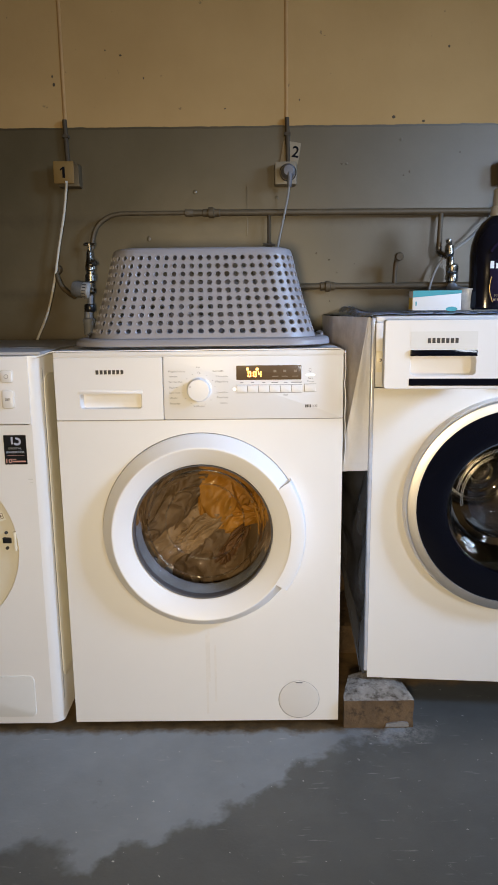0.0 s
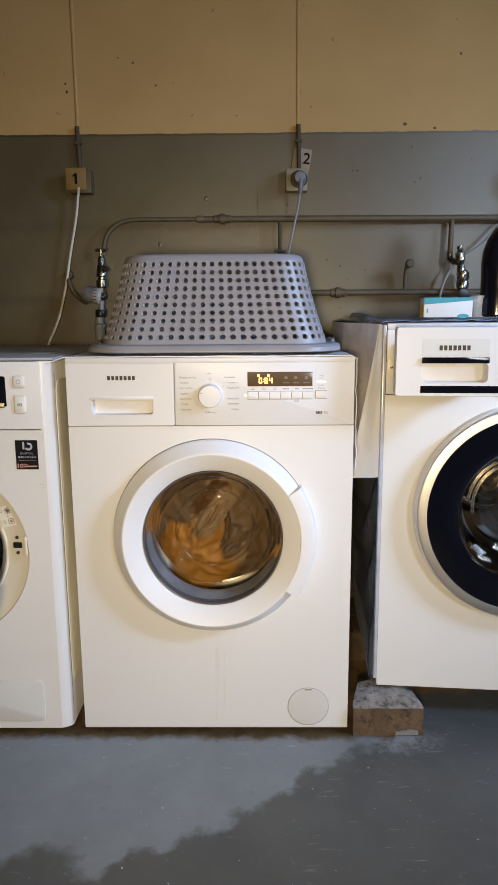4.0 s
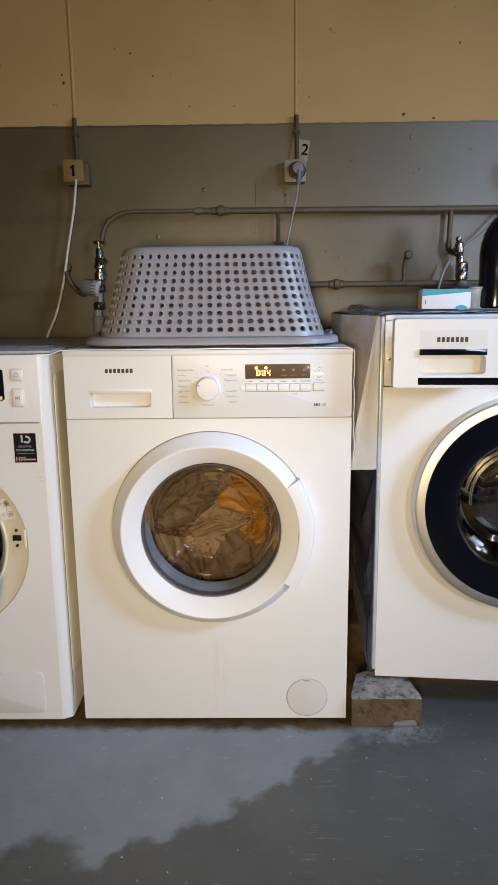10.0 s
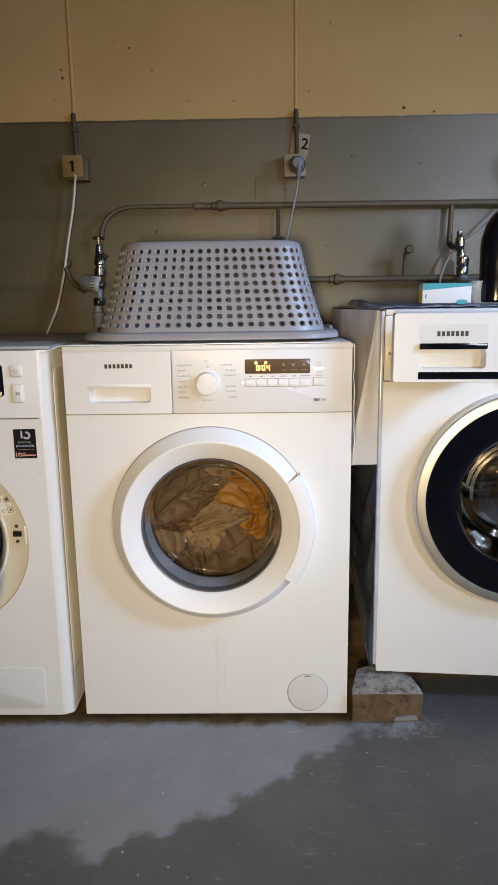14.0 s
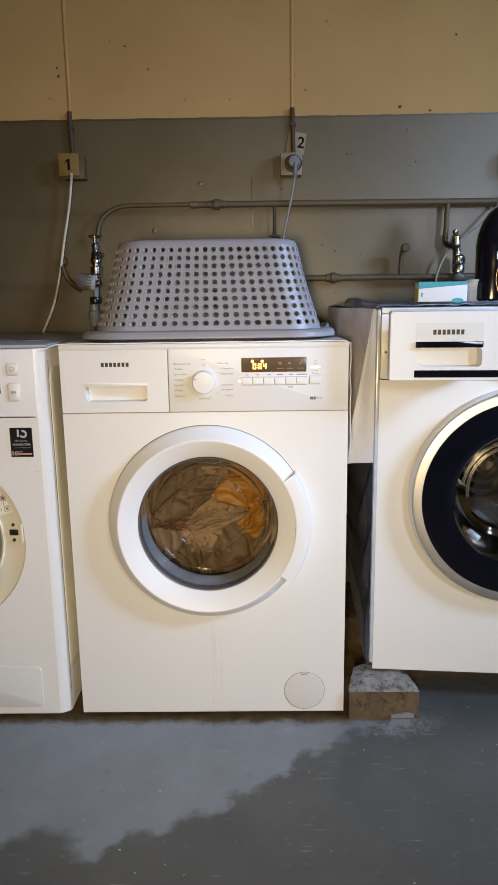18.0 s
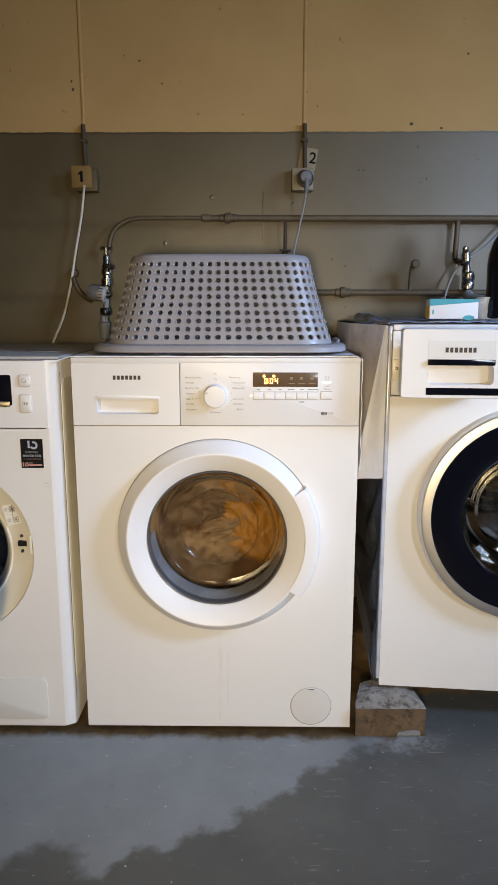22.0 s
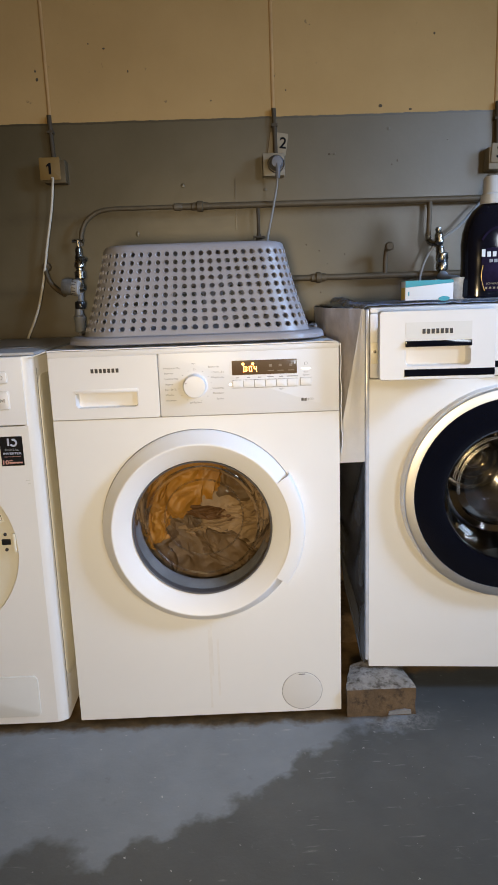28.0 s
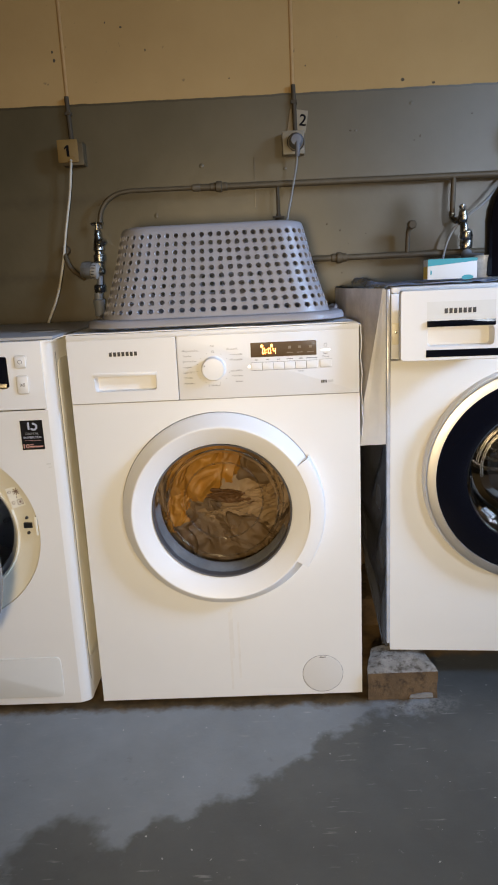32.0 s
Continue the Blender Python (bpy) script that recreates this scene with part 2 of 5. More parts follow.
    rubbed.inputs["Scale"].default_value, rubbed.inputs["Detail"].default_value = 1.0, 4
    links.new(streaks.outputs["Vector"], rubbed.inputs["Vector"])
    paint = blended(paint, (0.42, 0.42, 0.41), op("MULTIPLY", op("MULTIPLY", ranged(rubbed.outputs["Fac"], 0.64, 0.75), ranged(noise_at(7), 0.47, 0.60)), 0.55))
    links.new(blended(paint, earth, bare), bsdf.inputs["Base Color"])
    links.new(op("ADD", 0.33, op("MULTIPLY", noise_at(12), 0.25)), bsdf.inputs["Roughness"])
    relief = nodes.new("ShaderNodeBump")
    relief.inputs["Strength"].default_value, relief.inputs["Distance"].default_value = 0.3, 0.004
    links.new(op("ADD", noise_at(18), op("MULTIPLY", noise_at(160), 0.3)), relief.inputs["Height"])
    links.new(relief.outputs["Normal"], bsdf.inputs["Normal"])
    return m


WHITE = mat("white_enamel", (0.725, 0.722, 0.715), 0.32, vary=0.02, scale=3, bump=0.02, bump_scale=300, second=(0.70, 0.65, 0.55), second_at=(0.68, 0.95))
WHITE_PLASTIC = mat("white_plastic", (0.71, 0.71, 0.72), 0.38, vary=0.015, scale=5)
RING_PLASTIC = mat("door_plastic", (0.74, 0.745, 0.765), 0.42, vary=0.015, scale=5)
COVER_GREY = mat("cover_plastic", (0.64, 0.63, 0.615), 0.4, vary=0.02)
LIGHT_GREY = mat("light_grey_plastic", (0.62, 0.62, 0.60), 0.4, vary=0.03)
TOP_GREY = mat("grey_top_plate", (0.36, 0.36, 0.37), 0.35, vary=0.06)
CREAM = mat("cream_plastic", (0.76, 0.72, 0.60), 0.35, vary=0.04, scale=9)
YELLOWED = mat("yellowed_plastic", (0.80, 0.785, 0.70), 0.4, vary=0.08, scale=12)
BLACK = mat("black_plastic", (0.012, 0.012, 0.013), 0.25, vary=0.1)
BLACK_GLOSS = mat("black_gloss", (0.004, 0.0045, 0.008), 0.1, vary=0.1, specular=0.25)
DARK_PRINT = mat("dark_print", (0.03, 0.03, 0.035), 0.5)
INK = mat("black_ink", (0.006, 0.006, 0.007), 0.8, specular=0.1)
GREY_PRINT = mat("grey_print", (0.24, 0.24, 0.25), 0.5)
SCREEN_PRINT = mat("dim_print", (0.22, 0.17, 0.12), 0.5)
SILVER_PRINT = mat("silver_print", (0.40, 0.42, 0.52), 0.35)
BROWN_PRINT = mat("brown_print", (0.20, 0.14, 0.11), 0.5)
PINK_PRINT = mat("pink_print", (0.50, 0.26, 0.22), 0.5)
CHROME = mat("chrome", (0.78, 0.77, 0.74), 0.16, 1.0, vary=0.1, scale=40)
DULL_CHROME = mat("dull_chrome", (0.29, 0.27, 0.235), 0.26, 1.0, vary=0.25, scale=60, second=(0.2, 0.17, 0.12))
STEEL = mat("drum_steel", (0.55, 0.54, 0.52), 0.28, 1.0, vary=0.1, scale=20)
SATIN = mat("satin_ring", (0.72, 0.71, 0.70), 0.42, 1.0, vary=0.04)
GASKET = mat("door_gasket", (0.17, 0.185, 0.21), 0.20, vary=0.25, scale=18, specular=0.9)
# drum steel darkened in colour for the shade inside the second drum
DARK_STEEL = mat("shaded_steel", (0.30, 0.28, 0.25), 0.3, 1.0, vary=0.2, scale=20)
DARK_RUBBER = mat("dark_rubber", (0.09, 0.09, 0.10), 0.3, vary=0.15)
RUBBER = mat("grey_rubber", (0.36, 0.38, 0.42), 0.3, vary=0.15, scale=18, specular=0.6)
PIPE_PAINT = mat("painted_pipe", (0.088, 0.064, 0.034), 0.55, vary=0.2, scale=30, bump=0.3, bump_scale=120, second=(0.07, 0.055, 0.035), second_at=(0.58, 0.8))
CONDUIT_CREAM = mat("cream_conduit", (0.39, 0.235, 0.092), 0.8, vary=0.1, scale=30)
WALL_SCAR = mat("wall_scar", (0.07, 0.05, 0.028), 0.85, vary=0.3, scale=60)
CONDUIT_GREY = mat("grey_conduit", (0.052, 0.037, 0.019), 0.8, vary=0.2, scale=30)
SOCKET = mat("socket_plastic", (0.20, 0.165, 0.11), 0.45, vary=0.1, scale=40, second=(0.2, 0.17, 0.12), second_at=(0.62, 0.85))
# socket one's yellowed box, colour darkened for the dim left of the wall
SOCKET_DIM = mat("dim_yellowed_socket", (0.070, 0.048, 0.020), 0.5, vary=0.2, scale=40)
DRIP = mat("dried_drip", (0.705, 0.690, 0.665), 0.4, vary=0.05, scale=40)
LABEL_YELLOW = mat("yellow_label", (0.185, 0.108, 0.026), 0.6, vary=0.1, scale=30)
LABEL_WHITE = mat("paper_label", (0.235, 0.185, 0.115), 0.7, vary=0.1, scale=30)
CABLE_WHITE = mat("white_cable", (0.52, 0.48, 0.40), 0.45, vary=0.08)
CABLE_GREY = mat("grey_cable", (0.25, 0.25, 0.245), 0.45, vary=0.08)
PLUG_GREY = mat("plug_grey", (0.13, 0.13, 0.14), 0.45)
PVC_GREY = mat("grey_pvc", (0.19, 0.205, 0.23), 0.4, vary=0.1, scale=30)
BASKET = mat("grey_basket_plastic", (0.265, 0.262, 0.290), 0.36, vary=0.05, scale=10, bump=0.03, bump_scale=250, second=(0.25, 0.24, 0.24), second_at=(0.55, 0.9))
FILM = mat("white_film", (0.78, 0.78, 0.79), 0.3, vary=0.05, scale=15, bump=0.25, bump_scale=60)
BLUE_FILM = mat("blue_film", (0.15, 0.20, 0.31), 0.2, vary=0.4, scale=26, bump=0.6, bump_scale=45, second=(0.5, 0.55, 0.62), second_at=(0.56, 0.72))
# opaque film, its colour darkened for the shaded gap seen through it
SHADE_FILM = mat("shade_film", (0.055, 0.055, 0.058), 0.22, vary=0.2, scale=8, bump=0.05, bump_scale=40, specular=0.8)
CLOUDY_FILM = mat("cloudy_film", (0.70, 0.67, 0.68), 0.3, vary=0.25, scale=12, bump=0.3, bump_scale=40)
CONCRETE = mat("stained_concrete", (0.105, 0.068, 0.036), 0.85, vary=0.5, scale=14, bump=0.7, bump_scale=90, second=(0.040, 0.026, 0.015), second_at=(0.50, 0.66))
CEMENT = mat("pale_cement", (0.26, 0.24, 0.215), 0.9, vary=0.35, scale=22, bump=1.0, bump_scale=90, second=(0.06, 0.048, 0.036), second_at=(0.46, 0.66))
SMEAR = mat("grey_paint_smear", (0.20, 0.20, 0.205), 0.6, vary=0.3, scale=60)
TEAL = mat("teal_card", (0.03, 0.28, 0.32), 0.45, vary=0.04)
CARD = mat("white_card", (0.64, 0.64, 0.63), 0.5, vary=0.04)
CARD_YELLOW = mat("yellow_card", (0.7, 0.48, 0.05), 0.5)
BOTTLE = mat("black_bottle", (0.006, 0.006, 0.010), 0.12, vary=0.1, specular=0.25)
PURPLE = mat("purple_print", (0.010, 0.006, 0.020), 0.6, vary=0.5, scale=30, specular=0.06)
CAP = mat("grey_cap", (0.48, 0.48, 0.47), 0.35, vary=0.04)
GOLD = mat("gold_print", (0.55, 0.40, 0.14), 0.3, 0.6)
GLOW = mat("orange_digits", (1.0, 0.50, 0.13), 0.5, emit=4.5)
LED = mat("white_led", (1.0, 0.93, 0.8), 0.5, emit=4.0)
DISPLAY = mat("display_glass", (0.13, 0.085, 0.048), 0.12, vary=0.1)
BEIGE_CLOTH = mat("beige_cloth", (0.225, 0.150, 0.078), 0.62, vary=0.3, scale=9, bump=0.55, bump_scale=42)
TAUPE_CLOTH = mat("taupe_cloth", (0.105, 0.064, 0.028), 0.62, vary=0.35, scale=9, bump=0.55, bump_scale=42)
BROWN_CLOTH = mat("brown_cloth", (0.085, 0.038, 0.009), 0.62, vary=0.35, scale=9, bump=0.55, bump_scale=42)
ORANGE_CLOTH = mat("orange_cloth", (0.285, 0.130, 0.013), 0.5, vary=0.3, scale=9, bump=0.55, bump_scale=42)
EDGE_FILM = mat("edge_film", (0.46, 0.48, 0.54), 0.2, vary=0.15, scale=30)
DOOR_GLASS = thin_glass("porthole_glass", (0.86, 0.84, 0.80), 0.03, 1.15)
DARK_GLASS = thin_glass("dark_porthole_glass", (0.55, 0.50, 0.42), 0.05, 1.4)
EDGE_GLASS = thin_glass("glass_edge", (0.985, 0.98, 0.975), 0.12, 1.4)
BOSS_GLASS = thin_glass("moulded_glass_boss", (0.80, 0.74, 0.64), 0.24, 2.3)
METER_CUP = mat("smoky_cup", (0.15, 0.148, 0.14), 0.14, vary=0.3, scale=60, specular=0.8)
PALE_SCALE = mat("pale_scale", (0.38, 0.37, 0.35), 0.4)
FROSTED = mat("frosted_plastic", (0.42, 0.44, 0.45), 0.25, vary=0.2, scale=50, bump=0.2, bump_scale=120)
WALL = wall_paint("two_tone_wall_paint", 1.434)
CEILING = mat("ceiling_distemper", (0.50, 0.44, 0.31), 0.85, vary=0.08, scale=3, bump=0.3, bump_scale=60)
FLOOR = floor_paint("worn_floor_paint")

# ---- building helpers ----
BASE = {}


def thing(name, at, label, category, group="", kind=""):
    ob = new(name)
    ob.location = at
    ob.empty_display_size = 0.05
    BASE[ob.name] = Vector(at)
    return tagged(ob, label, category, group, kind)


def solid(name, bm, material, at=(0, 0, 0), smooth=True):
    """One mesh object with its origin at the given place; the bmesh is in world metres."""
    bmesh.ops.transform(bm, matrix=Matrix.Translation(-Vector(at)), verts=bm.verts)
    bmesh.ops.recalc_face_normals(bm, faces=bm.faces)
    data = bpy.data.meshes.new(name)
    if smooth:
        for f in bm.faces:
            f.smooth = True
        for e in bm.edges:
            if len(e.link_faces) == 2 and e.calc_face_angle(0) > 0.6:
                e.smooth = False
    bm.to_mesh(data)
    bm.free()
    data.materials.append(material)
    ob = new(name, data)
    ob.location = at
    BASE[ob.name] = Vector(at)
    return ob


def part(name, bm, material, parent, label="", smooth=True):
    """Links a bmesh, in world metres, as one mesh under a thing or a part."""
    at = BASE[parent.name]
    ob = solid(name, bm, material, at, smooth)
    ob.location = (0, 0, 0)
    ob.parent = parent
    return tagged(ob, label)


def box(x0, x1, y0, y1, z0, z1, bevel=0.0, bm=None, seg=2):
    own = bmesh.new()
    bmesh.ops.create_cube(own, size=1, matrix=Matrix.Translation(((x0 + x1) / 2, (y0 + y1) / 2, (z0 + z1) / 2)) @ Matrix.Diagonal((x1 - x0, y1 - y0, z1 - z0, 1)))
    if bevel:
        bmesh.ops.bevel(own, geom=list(own.edges), offset=bevel, segments=seg, profile=0.6, affect="EDGES")
    return join(bm, own)


def join(bm, own):
    if bm is None:
        return own
    data = bpy.data.meshes.new("joined")
    own.to_mesh(data)
    own.free()
    bm.from_mesh(data)
    bpy.data.meshes.remove(data)
    return bm


def turned(bm, m):
    bmesh.ops.transform(bm, matrix=m, verts=bm.verts)
    return bm


def lathe(rows, centre, axis="Y", seg=64, a0=0.0, a1=360.0, bm=None, squash=1.0):
    """Turns rows of (radius, distance along the axis) about an axis through the centre. Angles from +x towards +z (axis Y)."""
    bm = bm or bmesh.new()
    full = abs(a1 - a0) >= 360
    count = seg if full else seg + 1
    rings = []
    for r, d in rows:
        ring = []
        for n in range(count):
            a = radians(a0 + (a1 - a0) * n / seg)
            u, v = r * math.cos(a), r * math.sin(a) * squash
            p = {"Y": (u, d, v), "Z": (u, v, d), "X": (d, u, v)}[axis]
            ring.append(bm.verts.new(Vector(centre) + Vector(p)))
        rings.append(ring)
    for a, b in zip(rings, rings[1:]):
        for n in range(count if full else count - 1):
            bm.faces.new((a[n], a[(n + 1) % count], b[(n + 1) % count], b[n]))
    bmesh.ops.remove_doubles(bm, verts=bm.verts, dist=1e-6)
    return bm


def tube(points, radius, seg=10, bm=None, smooth_steps=0):
    """A round bar along points; smooth_steps rounds its way (Catmull-Rom)."""
    pts = [Vector(p) for p in points]
    if smooth_steps:
        way = []
        for i in range(len(pts) - 1):
            p0, p1, p2, p3 = pts[max(i - 1, 0)], pts[i], pts[i + 1], pts[min(i + 2, len(pts) - 1)]
            for s in range(smooth_steps):
                t = s / smooth_steps
                way.append(0.5 * (2 * p1 + (p2 - p0) * t + (2 * p0 - 5 * p1 + 4 * p2 - p3) * t * t + (3 * p1 - p0 - 3 * p2 + p3) * t ** 3))
        pts = way + [pts[-1]]
    bm = bm or bmesh.new()
    side = None
    rings = []
    for i, p in enumerate(pts):
        d = (pts[min(i + 1, len(pts) - 1)] - pts[max(i - 1, 0)]).normalized()
        if side is None:
            side = d.orthogonal().normalized()
        side = (side - d * side.dot(d)).normalized()
        up = d.cross(side)
        rings.append([bm.verts.new(p + radius * (math.cos(2 * math.pi * n / seg) * side + math.sin(2 * math.pi * n / seg) * up)) for n in range(seg)])
    for a, b in zip(rings, rings[1:]):
        for n in range(seg):
            bm.faces.new((a[n], a[(n + 1) % seg], b[(n + 1) % seg], b[n]))
    bm.faces.new(rings[0][::-1])
    bm.faces.new(rings[-1])
    return bm


def round_rect(w, h, r, steps=6):
    """Points of a rounded rectangle about the origin, anticlockwise."""
    out = []
    for cx, cy, a in ((w / 2 - r, h / 2 - r, 0), (-w / 2 + r, h / 2 - r, 90), (-w / 2 + r, -h / 2 + r, 180), (w / 2 - r, -h / 2 + r, 270)):
        for n in range(steps + 1):
            t = radians(a + 90 * n / steps)
            out.append((cx + r * math.cos(t), cy + r * math.sin(t)))
    return out


def slab(outline, y0, y1, bevel=0.0, at=(0, 0), bm=None):
    """A plate in the x-z plane with that outline, from y0 (its face, in front) to y1, its front edge rounded."""
    bm = bm or bmesh.new()
    n = len(outline)
    cx, cz = at
    mx, mz = sum(p[0] for p in outline) / n, sum(p[1] for p in outline) / n

    def ring(y, inset):
        out = []
        for u, v in outline:
            d = math.hypot(u - mx, v - mz) or 1
            out.append(bm.verts.new((cx + u - inset * (u - mx) / d, y, cz + v - inset * (v - mz) / d)))
        return out

    rows = [ring(y0, bevel), ring(y0 + bevel * 0.3, bevel * 0.3), ring(y0 + bevel, 0), ring(y1, 0)] if bevel else [ring(y0, 0), ring(y1, 0)]
    for a, b in zip(rows, rows[1:]):
        for k in range(n):
            bm.faces.new((a[k], a[(k + 1) % n], b[(k + 1) % n], b[k]))
    bm.faces.new(rows[0])
    bm.faces.new(rows[-1][::-1])
    return bm


def holed_plate(x0, x1, z0, z1, centre, radius, y0, y1, seg=64):
    """A plate in the x-z plane with a round hole through it."""
    bm = bmesh.new()
    cx, cz = centre
    rings = {}
    for y in (y0, y1):
        inner, outer = [], []
        for n in range(seg):
            a = 2 * math.pi * n / seg
            c, s = math.cos(a), math.sin(a)
            inner.append(bm.verts.new((cx + radius * c, y, cz + radius * s)))
            k = min(((x1 - cx) if c > 0 else (x0 - cx)) / c if abs(c) > 1e-9 else 1e9, ((z1 - cz) if s > 0 else (z0 - cz)) / s if abs(s) > 1e-9 else 1e9)
            outer.append(bm.verts.new((cx + k * c, y, cz + k * s)))
        rings[y] = inner, outer
    for n in range(seg):
        m = (n + 1) % seg
        for y in (y0, y1):
            i, o = rings[y]
            pts = [i[n], i[m], o[m], o[n]]
            (u, v), (p, q) = (o[n].co.x, o[n].co.z), (o[m].co.x, o[m].co.z)
            if abs(u - p) > 1e-6 and abs(v - q) > 1e-6:
                corner = bm.verts.new((x0 if min(u, p) <= x0 + 1e-6 else x1, y, z0 if min(v, q) <= z0 + 1e-6 else z1))
                pts = [i[n], i[m], o[m], corner, o[n]]
            bm.faces.new(pts)
        (i0, o0), (i1, o1) = rings[y0], rings[y1]
        bm.faces.new((i0[n], i0[m], i1[m], i1[n]))
    return bm


def lettering(text, size, at, width=None, lean=0.0, bold=0.0):
    """Raised writing in the x-z plane, centred, read from -y, as a bmesh."""
    curve = bpy.data.curves.new("writing", "FONT")
    curve.body, curve.size, curve.align_x, curve.align_y = text, size, "CENTER", "CENTER"
    curve.extrude, curve.offset, curve.resolution_u = 0.0003, bold, 3
    ob = bpy.data.objects.new("writing", curve)
    data = bpy.data.meshes.new_from_object(ob)
    bm = bmesh.new()
    bm.from_mesh(data)
    xs = [v.co.x for v in bm.verts]
    wide = (width / (max(xs) - min(xs))) if width else 1
    turned(bm, Matrix.Translation(at) @ Matrix.Rotation(radians(lean), 4, "Y") @ Matrix.Rotation(radians(90), 4, "X") @ Matrix.Diagonal((wide, 1, 1, 1)))
    bpy.data.objects.remove(ob)
    bpy.data.curves.remove(curve)
    bpy.data.meshes.remove(data)
    return bm


def bars(spots, y, thick=0.0004):
    """Small printed bars (x0, x1, z0, z1) on a front at y."""
    bm = bmesh.new()
    for x0, x1, z0, z1 in spots:
        box(x0, x1, y - thick, y + 0.0004, z0, z1, bm=bm)
    return bm


def ring_of(centre, radius, thick, y, seg=24):
    return lathe([(radius, y), (radius - thick, y), (radius - thick, y + 0.0006), (radius, y + 0.0006), (radius, y)], (centre[0], 0, centre[1]), seg=seg)


def sheet(nx, nz, place, thick=0.0012):
    """A thin sheet from place(u, v) with u, v in 0..1, given thickness along its normals."""
    bm = bmesh.new()
    grid = [[bm.verts.new(place(i / nx, j / nz)) for j in range(nz + 1)] for i in range(nx + 1)]
    for i in range(nx):
        for j in range(nz):
            bm.faces.new((grid[i][j], grid[i + 1][j], grid[i + 1][j + 1], grid[i][j + 1]))
    bm.normal_update()
    bmesh.ops.solidify(bm, geom=list(bm.faces), thickness=thick)
    return bm


def hollow_slab(outline, hole, hole_at, y0, y1, deep, at):
    """A plate in the x-z plane with a pocket sunk into its front; outline and hole have the same number of points."""
    bm = bmesh.new()
    n = len(outline)
    cx, cz = at
    hx, hz = hole_at

    def ring(points, y, dx=0.0, dz=0.0, shrink=1.0):
        return [bm.verts.new((cx + dx + u * shrink, y, cz + dz + v * shrink)) for u, v in points]

    rows = [ring(outline, y1), ring(outline, y0 + 0.002), ring([(u * 0.99, v * 0.985) for u, v in outline], y0), ring(hole, y0, hx, hz), ring(hole, y0 + 0.002, hx, hz, 0.985), ring(hole, y0 + deep * 0.8, hx, hz, 0.93), ring(hole, y0 + deep, hx, hz, 0.86)]
    for a, b in zip(rows, rows[1:]):
        for k in range(n):
            bm.faces.new((a[k], a[(k + 1) % n], b[(k + 1) % n], b[k]))
    bm.faces.new(rows[-1])
    bm.faces.new(rows[0][::-1])
    return bm

# ---- the room ----
BACK = 0.62
tagged(solid("floor", box(-2.7, 2.7, -3.3, 0.72, -0.12, 0.0), FLOOR, smooth=False), "blue-grey painted concrete floor with worn dark patch", "floor", kind="structure")
tagged(solid("wall_north", box(-2.7, 2.7, BACK, 0.74, 0.0, 2.4), WALL, smooth=False), "plastered wall, grey oil paint below a cream top", "wall", kind="structure")
# unseen opening, made for the added south daylight
south = box(-2.7, 1.78, -3.32, -3.2, 0.0, 2.4)
box(2.42, 2.7, -3.32, -3.2, 0.0, 2.4, bm=south)
box(1.78, 2.42, -3.32, -3.2, 0.0, 1.29, bm=south)
box(1.78, 2.42, -3.32, -3.2, 1.87, 2.4, bm=south)
tagged(solid("wall_south", south, WALL, smooth=False), "plastered cellar wall with a small window opening", "wall", kind="structure")
tagged(solid("wall_west", box(-2.72, -2.6, -3.2, BACK, 0.0, 2.4), WALL, smooth=False), "plastered cellar wall in grey and cream paint", "wall", kind="structure")
east = box(2.6, 2.72, -3.2, -1.38, 0.0, 2.4)
box(2.6, 2.72, -0.78, BACK, 0.0, 2.4, bm=east)
box(2.6, 2.72, -1.38, -0.78, 0.0, 1.70, bm=east)
box(2.6, 2.72, -1.38, -0.78, 2.20, 2.4, bm=east)
tagged(solid("wall_east", east, WALL, smooth=False), "plastered cellar wall with a small window opening", "wall", kind="structure")
tagged(solid("ceiling", box(-2.7, 2.7, -3.3, 0.72, 2.4, 2.5), CEILING, smooth=False), "cream distempered cellar ceiling", "ceiling", kind="structure")


# ---- the washing machine in the middle ----
def logo_shapes(x0, x1, z, high, y):
    """A row of plain upright blocks in place of a maker's name."""
    n = 7
    step = (x1 - x0) / n
    return bars([(x0 + i * step, x0 + (i + 0.68) * step, z - high / 2, z + high / 2) for i in range(n)], y)


CX, CZ = 0.001, 0.4668
washer = thing("washing_machine", (0, 0, 0), "white front-loading washing machine, running, amber display lit", "washing machine")
body = box(-0.297, 0.297, 0.006, 0.55, 0.014, 0.838)
bmesh.ops.delete(body, geom=[f for f in body.faces if f.normal.y < -0.9], context="FACES")
part("body", body, WHITE, washer)
part("front_panel", holed_plate(-0.299, 0.299, 0.012, 0.7095, (CX, CZ), 0.172, 0.0, 0.006), WHITE, washer)
console = part("control_panel", slab(round_rect(0.3722, 0.1305, 0.003), -0.0135, 0.006, 0.002, at=(0.1125, 0.7762)), WHITE_PLASTIC, washer)
part("worktop", box(-0.299, 0.299, -0.004, 0.552, 0.840, 0.853, 0.004), WHITE_PLASTIC, washer)
for sx in (-0.25, 0.25):
    for y in (0.06, 0.48):
        part("foot", lathe([(0.0, 0.0), (0.022, 0.0), (0.022, 0.008), (0.012, 0.016), (0.0, 0.016)], (sx, y, 0), "Z", 16), BLACK, washer)

